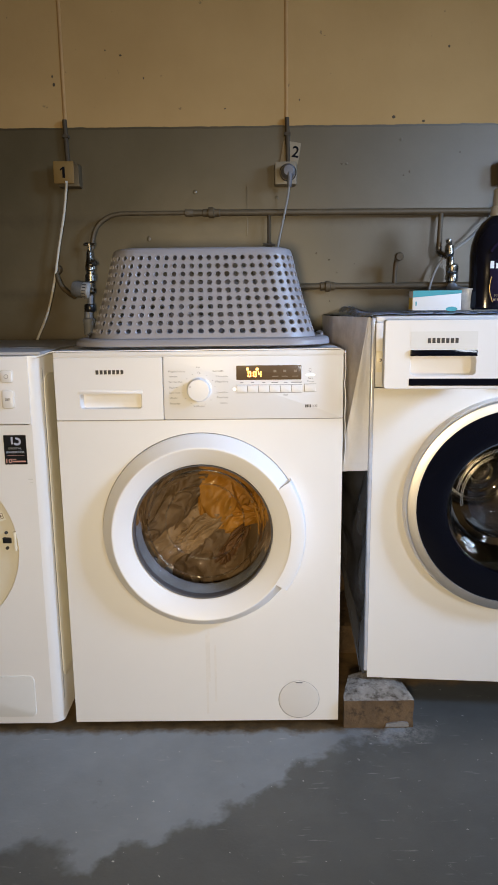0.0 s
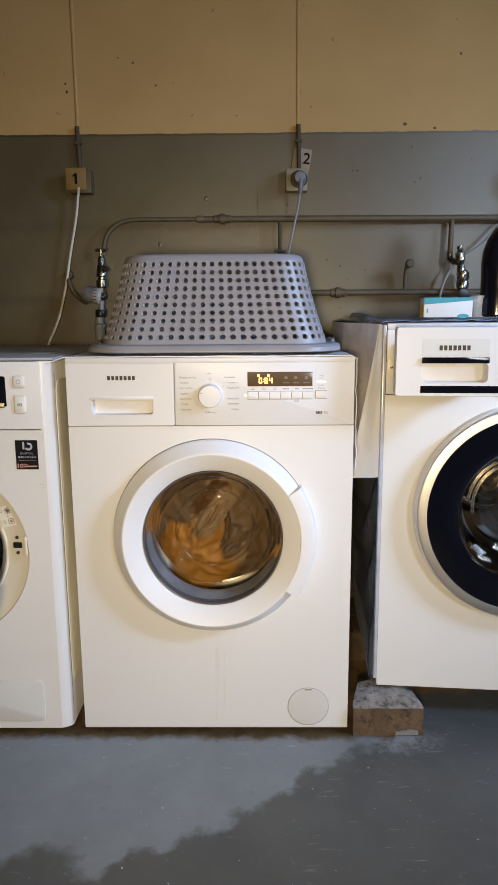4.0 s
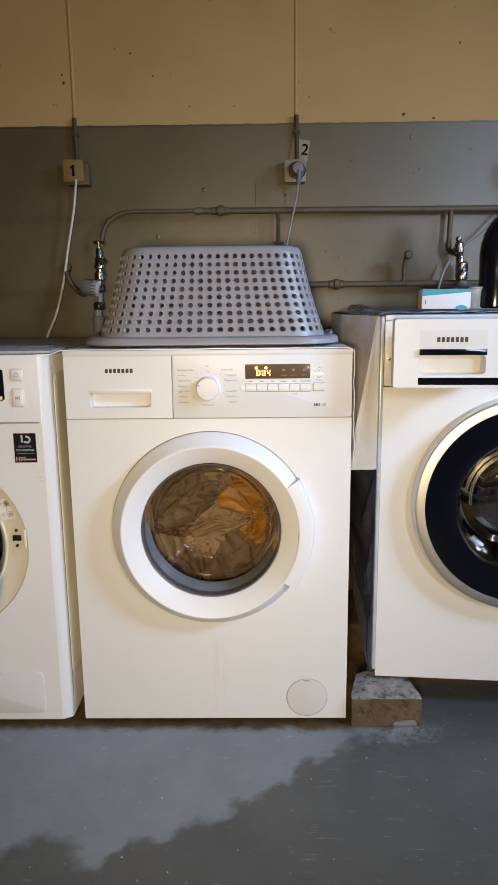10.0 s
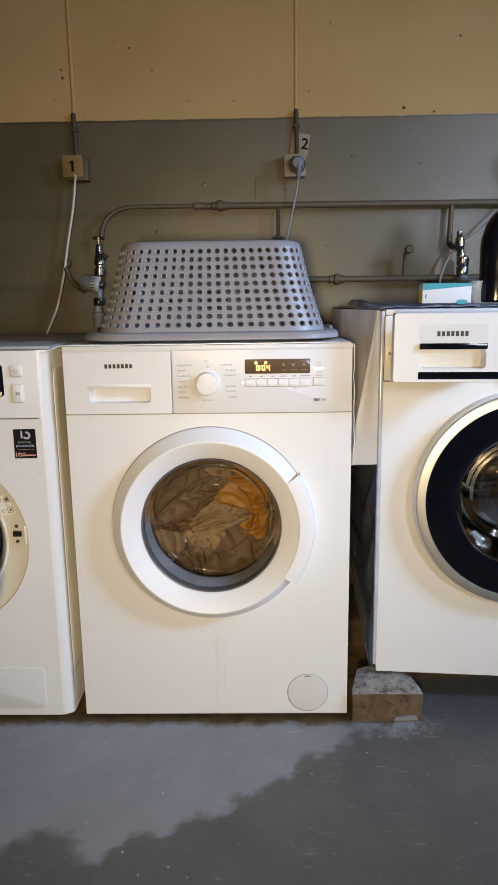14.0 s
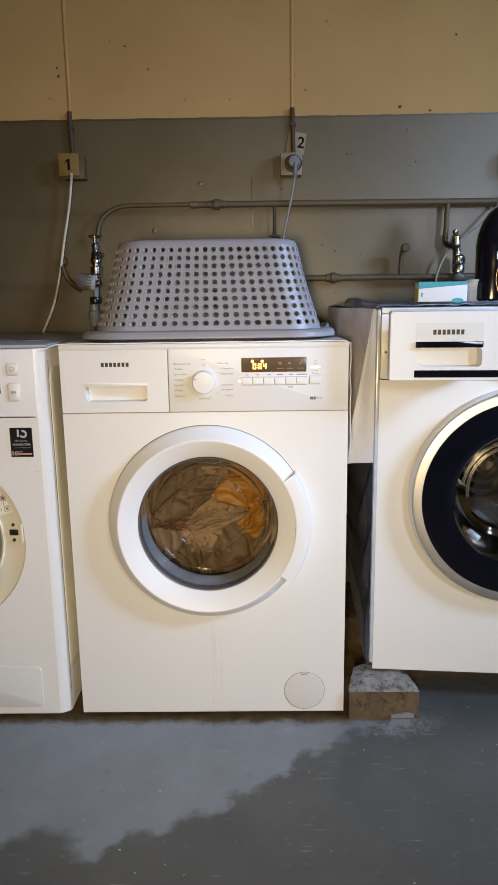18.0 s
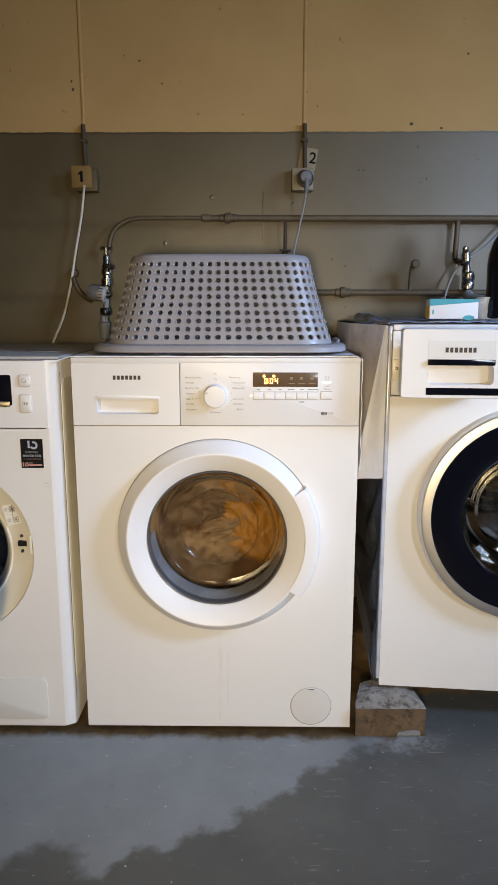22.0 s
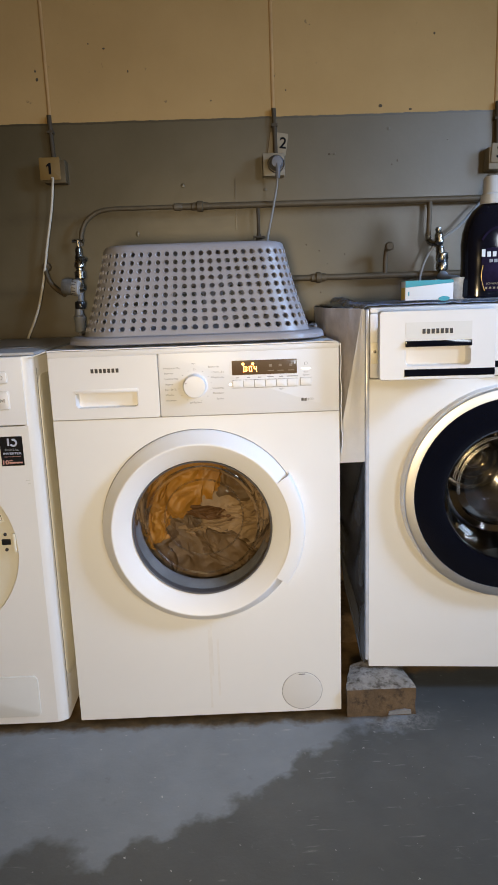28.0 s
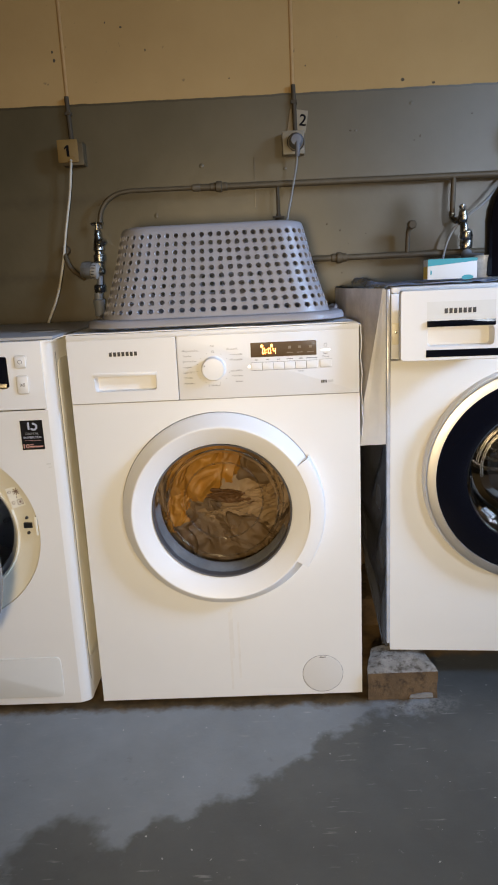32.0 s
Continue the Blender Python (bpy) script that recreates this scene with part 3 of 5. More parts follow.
drawer = part("detergent_drawer", hollow_slab(round_rect(0.2244, 0.1305, 0.003), round_rect(0.128, 0.034, 0.007), (0.0035, -0.0245), -0.0145, 0.006, 0.042, (-0.1865, 0.776)), WHITE_PLASTIC, washer, "white detergent drawer with a grip hollow")
part("logo", logo_shapes(-0.212, -0.152, 0.811, 0.0085, -0.0148), DARK_PRINT, drawer)
part("handle_lip", slab(round_rect(0.132, 0.007, 0.003), -0.0168, -0.0140, 0.001, at=(-0.183, 0.7695)), WHITE_PLASTIC, drawer)
part("seam", bars([(-0.0743, -0.0737, 0.712, 0.840)], -0.0137), GREY_PRINT, console)
part("seam", bars([(-0.298, 0.298, 0.7096, 0.7108)], -0.0012), GREY_PRINT, washer)
for x, z0, z1 in ((0.0025, 0.03, 0.225), (0.0075, 0.11, 0.235), (0.0215, 0.06, 0.20)):
    part("dried_drip", bars([(x - 0.0025, x + 0.0025, z0, z1)], 0.0, 0.00006), DRIP, washer, "faint dried drip line")

knob = lathe([(0.0, -0.034), (0.0208, -0.034), (0.0216, -0.0339), (0.0226, -0.0332), (0.0230, -0.0322), (0.0236, -0.029), (0.0240, -0.016), (0.0260, -0.0145), (0.0260, -0.0128)], (0.0, 0, 0.7735), seg=40)
dial = part("program_dial", knob, WHITE_PLASTIC, washer, "round white program dial")
part("mark", lathe([(0.0, -0.0345), (0.0012, -0.0345), (0.0012, -0.0335)], (-0.017, 0, 0.781), seg=10), DARK_PRINT, dial)
for text, x, z, w in (
    ("Pflegeleicht Plus", -0.046, 0.811, 0.034), ("Hemden", -0.053, 0.8005, 0.017), ("Sportive Plus", -0.0485, 0.7895, 0.028),
    ("Hygiene", -0.053, 0.778, 0.017), ("Super 30/15", -0.0505, 0.767, 0.023), ("Wolle", -0.053, 0.756, 0.017), ("Abpumpen", -0.051, 0.7445, 0.022),
    ("Aus", -0.001, 0.8195, 0.008), ("Schleudern", 0.0, 0.7385, 0.024),
    ("Baumwolle", 0.040, 0.8115, 0.022), ("+ Vorwäsche", 0.0475, 0.8005, 0.025), ("Pflegeleicht", 0.047, 0.7895, 0.026),
    ("Schnell/Mix", 0.0475, 0.767, 0.024), ("Feinfein", 0.048, 0.7565, 0.022), ("Spülen", 0.0515, 0.745, 0.015)):
    part("writing", lettering(text, 0.0052, (x, -0.0135, z), w), GREY_PRINT, console)
part("symbol", ring_of((0.0, 0.8075), 0.0026, 0.0005, -0.0136), GREY_PRINT, console)
for n in range(14):
    t = radians(112 + n * 25.7)
    part("tick", bars([(0.034 * math.cos(t) - 0.0008, 0.034 * math.cos(t) + 0.0008, 0.7735 + 0.033 * math.sin(t) - 0.0005, 0.7735 + 0.033 * math.sin(t) + 0.0005)], -0.0134), GREY_PRINT, console)
part("led", lathe([(0.0, -0.0142), (0.0022, -0.0142), (0.0022, -0.013)], (0.0735, 0, 0.7735), seg=12), LED, console, "lit white indicator lamp")

screen = part("display", slab(round_rect(0.134, 0.030, 0.0015), -0.0142, -0.012, 0.0006, at=(0.1445, 0.807)), DISPLAY, washer, "dark brown display with amber digits")
SEGMENTS = {"0": "abcdef", "4": "bcfg"}


def digit_bars(ch, x, z, w, h, s):
    lines = {"a": (0, w, h - s, h), "g": (0, w, h / 2 - s / 2, h / 2 + s / 2), "d": (0, w, 0, s), "f": (0, s, h / 2, h), "b": (w - s, w, h / 2, h), "e": (0, s, 0, h / 2), "c": (w - s, w, 0, h / 2)}
    return [(x + p[0], x + p[1], z + p[2], z + p[3]) for p in (lines[k] for k in SEGMENTS[ch])]


for ch, x in (("0", 0.1010), ("0", 0.1125), ("4", 0.1225)):
    part("digit", bars(digit_bars(ch, x, 0.7985, 0.0065, 0.0115, 0.0018), -0.0145), GLOW, screen)
part("colon", bars([(0.1092, 0.1106, 0.8012, 0.8028), (0.1092, 0.1106, 0.8058, 0.8074)], -0.0145), GLOW, screen)
for x in (0.1005, 0.1205):
    part("symbol", lathe([(0.0, -0.0146), (0.0030, -0.0146), (0.0030, -0.0140)], (x, 0, 0.8145), seg=14), GLOW, screen)
for x in (0.157, 0.177, 0.199):
    part("symbol", bars([(x - 0.003, x + 0.003, 0.8075, 0.8125), (x - 0.006, x + 0.007, 0.7985, 0.8)], -0.0144), SCREEN_PRINT, screen)
part("led", bars([(0.0785, 0.2105, 0.7905, 0.7925)], -0.0138), WHITE_PLASTIC, console)
for n in range(6):
    x = 0.0775 + n * 0.0226
    part("button", slab(round_rect(0.0216, 0.0150, 0.001), -0.0158, -0.012, 0.0008, at=(x + 0.0113, 0.7735)), WHITE_PLASTIC, console)
    if n < 5:
        part("seam", bars([(x + 0.0222, x + 0.0230, 0.7665, 0.7805)], -0.0132), GREY_PRINT, console)
part("seam", bars([(0.0772, 0.2125, 0.7815, 0.7823), (0.0772, 0.2125, 0.7650, 0.7658)], -0.0134), GREY_PRINT, console)
part("button", slab(round_rect(0.0225, 0.0150, 0.001), -0.0160, -0.012, 0.0008, at=(0.2295, 0.7745)), WHITE_PLASTIC, console)
part("button_frame", bars([(0.2175, 0.2415, 0.7825, 0.7832), (0.2175, 0.2415, 0.7658, 0.7665), (0.2175, 0.2182, 0.7658, 0.7832)], -0.0134), GREY_PRINT, console)
part("led", bars([(0.2215, 0.2385, 0.8005, 0.8025)], -0.0138), LED, console, "lit white start lamp")
part("writing", lettering("Start", 0.0048, (0.230, -0.0135, 0.7945), 0.010), GREY_PRINT, console)
part("writing", lettering("Pause", 0.0048, (0.230, -0.0135, 0.788), 0.013), GREY_PRINT, console)
part("symbol", ring_of((0.230, 0.8115), 0.0035, 0.0006, -0.0136), GREY_PRINT, console)
for n, w in enumerate((0.006, 0.006, 0.006, 0.013, 0.008, 0.022)):
    part("writing", bars([(0.0887 + n * 0.0226 - w / 2, 0.0887 + n * 0.0226 + w / 2, 0.7858, 0.7875)], -0.0134), GREY_PRINT, console)
part("symbol", bars([(0.174, 0.184, 0.7595, 0.7602), (0.174, 0.184, 0.7615, 0.7622)], -0.0134), GREY_PRINT, console)
part("badge", bars([(0.2195, 0.2225, 0.734, 0.740), (0.2235, 0.226, 0.734, 0.740), (0.2268, 0.2288, 0.734, 0.740), (0.2298, 0.2315, 0.734, 0.740)], -0.0134), DARK_PRINT, console)
part("writing", lettering("100", 0.0075, (0.2385, -0.0135, 0.737), 0.011), GREY_PRINT, console)

# the panel, drawer, dial and display sit almost flush with the front
for ob in (console, drawer, dial, screen):
    ob.location.y = 0.0105

# porthole door
rim = lathe([(0.2145, 0.0005), (0.2145, -0.006), (0.2130, -0.0095), (0.2105, -0.0125), (0.1925, -0.0372), (0.1917, -0.0381), (0.1900, -0.0390), (0.1885, -0.0390), (0.1872, -0.0385), (0.1545, -0.0190), (0.1505, -0.0155), (0.1490, 0.004)], (CX, 0, CZ), seg=96)
door = part("door", rim, RING_PLASTIC, washer, "white porthole door ring")
# dark arc draws the shadow line in the gap along the door's upper edge
part("door_gap_shadow", lathe([(0.2156, -0.0007), (0.2134, -0.0007), (0.2134, 0.0004), (0.2156, 0.0004), (0.2156, -0.0007)], (CX, 0, CZ), seg=60, a0=31, a1=176), DARK_PRINT, washer)
part("glass_rim", lathe([(0.1492, -0.0165), (0.1485, -0.0178), (0.1465, -0.0165), (0.1460, 0.004)], (CX, 0, CZ), seg=80), DARK_RUBBER, door, "dark edge of the porthole glass")
bowl = lathe([(0.1465, -0.012), (0.1435, -0.006), (0.1405, 0.002), (0.1395, 0.004), (0.1300, 0.026), (0.1285, 0.030), (0.1235, 0.046), (0.1130, 0.064), (0.106, 0.071), (0.100, 0.073), (0.0925, 0.071), (0.0885, 0.067), (0.07, 0.062), (0.0, 0.056)], (CX, 0, CZ), seg=72)
pane = part("porthole_glass", bowl, DOOR_GLASS, door, "bowl-shaped clear porthole glass")
pane.visible_shadow = False
for r, d in ((0.0885, 0.0655), (0.1240, 0.044)):
    edge_ring = part("glass_edge", lathe([(r + 0.0016 * math.cos(radians(a)), d - 0.002 + 0.0022 * math.sin(radians(a))) for a in range(0, 361, 30)], (CX, 0, CZ), seg=72), EDGE_GLASS, door)
    edge_ring.visible_shadow = False
catch = lathe([(0.1862, -0.0385), (0.1880, -0.0400), (0.1890, -0.0402), (0.2150, -0.0362), (0.2170, -0.0354), (0.2185, -0.0335), (0.2192, -0.0300), (0.2215, 0.0005)], (CX, 0, CZ), seg=28, a0=-35, a1=32)
bmesh.ops.holes_fill(catch, edges=[e for e in catch.edges if len(e.link_faces) == 1])
part("door_handle", catch, RING_PLASTIC, door, "white curved door grip")
part("gasket", lathe([(0.172, 0.004), (0.158, 0.003), (0.1505, 0.007), (0.1462, 0.016), (0.1430, 0.028), (0.1405, 0.036), (0.1400, 0.042), (0.1415, 0.050), (0.1530, 0.070), (0.172, 0.116)], (CX, 0, CZ), seg=72), GASKET, washer, "grey rubber door gasket")
cover = part("filter_cover", lathe([(0.0, -0.0012), (0.0438, -0.0012), (0.0444, -0.0011), (0.0452, -0.0006), (0.0455, 0.001)], (0.2095, 0, 0.0640), seg=48), COVER_GREY, washer, "round white pump filter cover")
part("seam", ring_of((0.2095, 0.0640), 0.0464, 0.0009, -0.0004, 48), GREY_PRINT, washer)
part("slot", bars([(0.202, 0.217, 0.1050, 0.1068)], -0.0014), DARK_PRINT, cover)

# drum, turning about its axis
drum_rows = [(0.150, 0.0), (0.162, -0.004), (0.235, 0.004), (0.242, 0.015), (0.242, 0.34), (0.235, 0.352), (0.0, 0.362)]
drum_mesh = lathe([(r, d) for r, d in drum_rows], (0, 0, 0), seg=72)
drum = solid("drum", drum_mesh, STEEL)
drum.location = (CX, 0.125, CZ)
drum.parent = washer
tagged(drum, "bare steel washing drum")
BASE[drum.name] = Vector((0, 0, 0))
for k in range(3):
    vane = bmesh.new()
    sec = [(-0.035, 0.0), (-0.018, 0.038), (0.0, 0.047), (0.018, 0.038), (0.035, 0.0)]
    ends = []
    for y, s in ((0.02, 0.5), (0.06, 1.0), (0.28, 1.0), (0.33, 0.5)):
        ends.append([vane.verts.new((u * s, y, 0.241 - v * s)) for u, v in sec])
    for p, q in zip(ends, ends[1:]):
        for n in range(4):
            vane.faces.new((p[n], p[n + 1], q[n + 1], q[n]))
    vane.faces.new(ends[0])
    vane.faces.new(ends[-1][::-1])
    turned(vane, Matrix.Rotation(radians(120 * k), 4, "Y"))
    part("drum_paddle", vane, STEEL, drum)


# laundry in the drum: crumpled garments
def garment(name, label, material, size, seed, fold):
    """A wet garment, crumpled into long soft folds and pressed flat where it leans on the glass."""
    bm = bmesh.new()
    bmesh.ops.create_icosphere(bm, subdivisions=6, radius=1)
    shift = Vector((seed * 7.3, seed * 3.1, seed * 5.7))
    lay = Matrix.Rotation(seed * 1.3, 3, "Y")
    press = -size[1] * 0.52
    for v in bm.verts:
        p = v.co.copy()
        warp = Vector((noise.noise(p * 1.4 + shift), noise.noise(p * 1.4 - shift), noise.noise(p * 1.3 + shift * 2)))
        q = lay @ (p + warp * 0.55)
        q = Vector((q.x * 1.15, q.y, q.z * 0.6))
        ridge = 1 - 2 * math.sqrt(noise.noise(q * fold + shift) ** 2 + 0.004)
        fine = 1 - 2 * math.sqrt(noise.noise(q * fold * 2.3 - shift) ** 2 + 0.006)
        k = 1 + 0.20 * noise.noise(p * 1.2 + shift) + 0.19 * ridge * abs(ridge) + 0.07 * fine * abs(fine)
        place = Vector((p.x * size[0], p.y * size[1], p.z * size[2])) * k
        if place.y < press:
            place.y = press + (place.y - press) * 0.55 - 0.004 * fine
        v.co = place
    ob = solid(name, bm, material)
    return tagged(ob, label, "laundry", "laundry in the drum")


CLOTHES = [
    garment("orange_shirt", "wet orange cotton shirt in the washing drum", ORANGE_CLOTH, (0.125, 0.085, 0.085), 1, 1.7),
    garment("beige_towel", "wet beige towel crumpled in the washing drum", BEIGE_CLOTH, (0.140, 0.090, 0.110), 2, 1.9),
    garment("taupe_trousers", "wet taupe trousers folded in the washing drum", TAUPE_CLOTH, (0.165, 0.090, 0.115), 3, 1.9),
    garment("grey_brown_shirt", "wet grey-brown shirt in the washing drum", TAUPE_CLOTH, (0.155, 0.085, 0.125), 4, 2.1),
    garment("brown_cloth", "wet brown cloth in the washing drum", BROWN_CLOTH, (0.20, 0.075, 0.20), 5, 2.2),
    garment("orange_cloth", "small wet orange cloth in the washing drum", ORANGE_CLOTH, (0.075, 0.06, 0.045), 6, 1.8),
    garment("dark_sleeve", "dark brown wet sleeve in the washing drum", BROWN_CLOTH, (0.075, 0.05, 0.020), 7, 1.6),
    garment("pale_sock", "pale beige wet sock in the washing drum", BEIGE_CLOTH, (0.085, 0.055, 0.034), 8, 1.9),
    garment("taupe_cloth", "wet taupe cloth twisted in the washing drum", TAUPE_CLOTH, (0.105, 0.07, 0.050), 9, 2.0),
]

# thin white sheet lying over the worktop, hanging over both edges
def sheet_top(u, v):
    x = -0.335 + 0.637 * u
    y = -0.0035 + 0.548 * v
    ruffle = 0.0007 * noise.noise(Vector((x * 14, y * 14, 0))) + 0.0005 * noise.noise(Vector((x * 30, y * 5, 3)))
    z = 0.8554 + ruffle
    if x > 0.290:
        z -= ((x - 0.290) / 0.012) ** 2 * 0.008
    if x < -0.3:
        z -= (-0.3 - x) * 0.35
    return Vector((x, y + 0.002 * noise.noise(Vector((x * 18, 0, 1))), z))


cover_sheet = solid("cover_sheet", sheet(60, 24, sheet_top, 0.002), FILM)
tagged(cover_sheet, "thin crumpled white sheet over the machine top", "cover sheet")


def sheet_side(u, v):
    z = 0.850 - 0.235 * v
    y = 0.006 + 0.5 * u
    x = 0.3025 + 0.003 * noise.noise(Vector((y * 12, z * 30, 2))) + 0.002 * v
    return Vector((x, y, z))


part("hanging_edge", sheet(20, 18, sheet_side, 0.0015), FILM, cover_sheet)


# ---- laundry basket, upside down ----
def basket():
    ob = thing("laundry_basket", (0.004, 0.2, 0.861), "grey perforated plastic laundry basket turned upside down", "laundry basket")
    z0, z1 = 0.874, 1.065
    N_COL, N_ROW = 68, 10

    def section(v):
        """Half width, half depth, corner radius and centre y at height v in 0..1."""
        w = 0.248 + (0.193 - 0.248) * v - 0.004 * math.sin(math.pi * v)
        d = 0.168 + (0.128 - 0.168) * v
        return w, d, 0.085 + (0.065 - 0.085) * v

    def on(u, v, off=0.0):
        w, d, r = section(v)
        w, d, r = w - off, d - off, r - off * 0.5
        straight_x, straight_y, arc = 2 * (w - r), 2 * (d - r), math.pi * r / 2
        s = (u % 1.0) * (2 * straight_x + 2 * straight_y + 4 * arc)
        s = (s + straight_x / 2) % (2 * straight_x + 2 * straight_y + 4 * arc)
        if s < straight_x:
            x, y = -straight_x / 2 + s, -d
        elif s < straight_x + arc:
            t = (s - straight_x) / r
            x, y = straight_x / 2 + r * math.sin(t), -d + r - r * math.cos(t)
        elif s < straight_x + arc + straight_y:
            x, y = w, -straight_y / 2 + (s - straight_x - arc)
        elif s < straight_x + 2 * arc + straight_y:
            t = (s - straight_x - arc - straight_y) / r
            x, y = w - r + r * math.cos(t), straight_y / 2 + r * math.sin(t)
        elif s < 2 * straight_x + 2 * arc + straight_y:
            x, y = straight_x / 2 - (s - straight_x - 2 * arc - straight_y), d
        elif s < 2 * straight_x + 3 * arc + straight_y:
            t = (s - 2 * straight_x - 2 * arc - straight_y) / r
            x, y = -straight_x / 2 - r * math.sin(t), d - r + r * math.cos(t)
        elif s < 2 * straight_x + 3 * arc + 2 * straight_y:
            x, y = -w, straight_y / 2 - (s - 2 * straight_x - 3 * arc - straight_y)
        else:
            t = (s - 2 * straight_x - 3 * arc - 2 * straight_y) / r
            x, y = -w + r - r * math.cos(t), -d + r - r * math.sin(t)
        return Vector((0.004 + x, 0.2 + y, z0 + (z1 - z0) * v))

    bm = bmesh.new()
    low, high = 0.05, 0.925
    SQUARE = [(1, 0), (1, 0.5), (1, 1), (0.5, 1), (0, 1), (-0.5, 1), (-1, 1), (-1, 0.5), (-1, 0), (-1, -0.5), (-1, -1), (-0.5, -1), (0, -1), (0.5, -1), (1, -1), (1, -0.5)]
    for row in range(N_ROW):
        for col in range(N_COL):
            cu, cv = col / N_COL, low + (high - low) * (row + 0.5) / N_ROW
            hu, hv = 0.5 / N_COL, (high - low) * 0.5 / N_ROW
            loops = []
            for grow, off in ((None, 0.0), (0.70, 0.0), (0.64, -0.0009), (0.56, -0.0004), (0.53, 0.0022), (None, 0.0022)):
                loops.append([])
                for u, v in SQUARE:
                    t = math.atan2(v, u)
                    du, dv = (u, v) if grow is None else (math.cos(t) * grow, math.sin(t) * grow * 1.05)
                    loops[-1].append(bm.verts.new(on(cu + du * hu, cv + dv * hv, off)))
            m = len(SQUARE)
            for p, q in zip(loops, loops[1:]):
                for k in range(m):
                    bm.faces.new((p[k], p[(k + 1) % m], q[(k + 1) % m], q[k]))
    M = 216
    for off in (0.0, 0.0022):
        rows = [[on(n / M, v, off) for n in range(M)] for v in (-0.03, low)]
        top = [on(n / M, high, off) for n in range(M)]
        rows2 = [top]
        for lift, shrink in ((0.966, 0.001), (0.985, 0.004), (0.996, 0.010), (1.0, 0.018)):
            rows2.append([on(n / M, lift, off + shrink) for n in range(M)])
        for block in (rows, rows2):
            verts = [[bm.verts.new(p) for p in r] for r in block]
            for a, b in zip(verts, verts[1:]):
                for n in range(M):
                    bm.faces.new((a[n], a[(n + 1) % M], b[(n + 1) % M], b[n]))
            if block is rows2:
                bm.faces.new(verts[-1])
    bmesh.ops.remove_doubles(bm, verts=bm.verts, dist=1e-5)
    part("basket_wall", bm, BASKET, ob)
    lip = bmesh.new()
    rows = []
    for grow, z in ((-0.004, 0.876), (0.004, 0.8775), (0.030, 0.8775), (0.040, 0.8755), (0.046, 0.8705), (0.047, 0.8625), (0.043, 0.8610), (0.036, 0.8640), (0.0, 0.872)):
        rows.append([lip.verts.new(Vector((p.x, p.y, z))) for p in (on(n / 120, 0.0, -grow * 0.6) for n in range(120))])
    for a, b in zip(rows, rows[1:]):
        for n in range(120):
            lip.faces.new((a[n], a[(n + 1) % 120], b[(n + 1) % 120], b[n]))
    part("rim", lip, BASKET, ob, "rolled grey basket rim")
    for side in (-1, 1):
        part("carry_grip", tube([(0.004 + side * 0.258, 0.14, 0.870), (0.004 + side * 0.266, 0.16, 0.880), (0.004 + side * 0.266, 0.24, 0.880), (0.004 + side * 0.258, 0.26, 0.870)], 0.004, 8, smooth_steps=5), BASKET, ob)
    return ob


basket()


# ---- tumble dryer ----
dryer = thing("tumble_dryer", (-0.63, 0.0, 0.0), "white tumble dryer with its round door ajar", "tumble dryer")
DX, DZ = -0.60, 0.43
shell = bmesh.new()
outline = [(-0.93, 0.02), (-0.912, 0.0), (-0.358, 0.0), (-0.347, 0.002), (-0.333, 0.010), (-0.329, 0.017), (-0.329, 0.6), (-0.93, 0.6)]
levels = [[shell.verts.new((x, y, z)) for x, y in outline] for z in (0.010, 0.846)]
for k in range(len(outline)):
    if k != 1:
        j = (k + 1) % len(outline)
        shell.faces.new((levels[0][k], levels[0][j], levels[1][j], levels[1][k]))
shell.faces.new(levels[0][::-1])
shell.faces.new(levels[1])
part("body", shell, WHITE, dryer)
part("front_panel", holed_plate(-0.912, -0.352, 0.010, 0.702, (DX, DZ), 0.2, 0.0, 0.03), WHITE, dryer)
panel = part("control_panel", box(-0.912, -0.352, -0.002, 0.03, 0.7045, 0.8455, 0.0015), WHITE_PLASTIC, dryer)
part("top_plate", box(-0.93, -0.331, 0.02, 0.6, 0.8465, 0.853, 0.002), TOP_GREY, dryer)
part("edge_seam", box(-0.3302, -0.3284, 0.0185, 0.0205, 0.06, 0.82), GREY_PRINT, dryer)
part("top_vent", lathe([(0.0, 0.8560), (0.045, 0.8560), (0.05, 0.8535)], (-0.40, 0.17, 0), "Z", 32, squash=0.6), GREY_PRINT, dryer)
flange = lathe([(0.2, 0.0), (0.198, 0.005), (0.192, 0.007), (0.166, 0.013), (0.150, 0.016), (0.147, 0.012), (0.143, 0.014), (0.142, 0.05)], (DX, 0, DZ), seg=80)
frame_ring = part("door_frame", flange, CREAM, dryer, "cream plastic door frame ring")
part("door_seal", lathe([(0.142, 0.03), (0.130, 0.036), (0.126, 0.06), (0.14, 0.1)], (DX, 0, DZ), seg=64), RUBBER, dryer)
part("drum", lathe([(0.14, 0.1), (0.24, 0.11), (0.24, 0.5), (0.0, 0.51)], (DX, 0, DZ), seg=48), STEEL, dryer)
part("latch_socket", box(-0.4365, -0.4175, 0.006, 0.02, 0.440, 0.4525, 0.0015), BLACK, frame_ring)
for z in (0.4635, 0.4285):
    part("screw", lathe([(0.0, 0.005), (0.0025, 0.0055), (0.0036, 0.008), (0.0036, 0.012)], (-0.428, 0, z), seg=14), DARK_PRINT, frame_ring)
part("warning_label", turned(slab(round_rect(0.034, 0.046, 0.001), 0.0085, 0.0095, at=(0, 0)), Matrix.Translation((-0.4455, 0.0, 0.512)) @ Matrix.Rotation(radians(-14), 4, "Y")), YELLOWED, frame_ring)
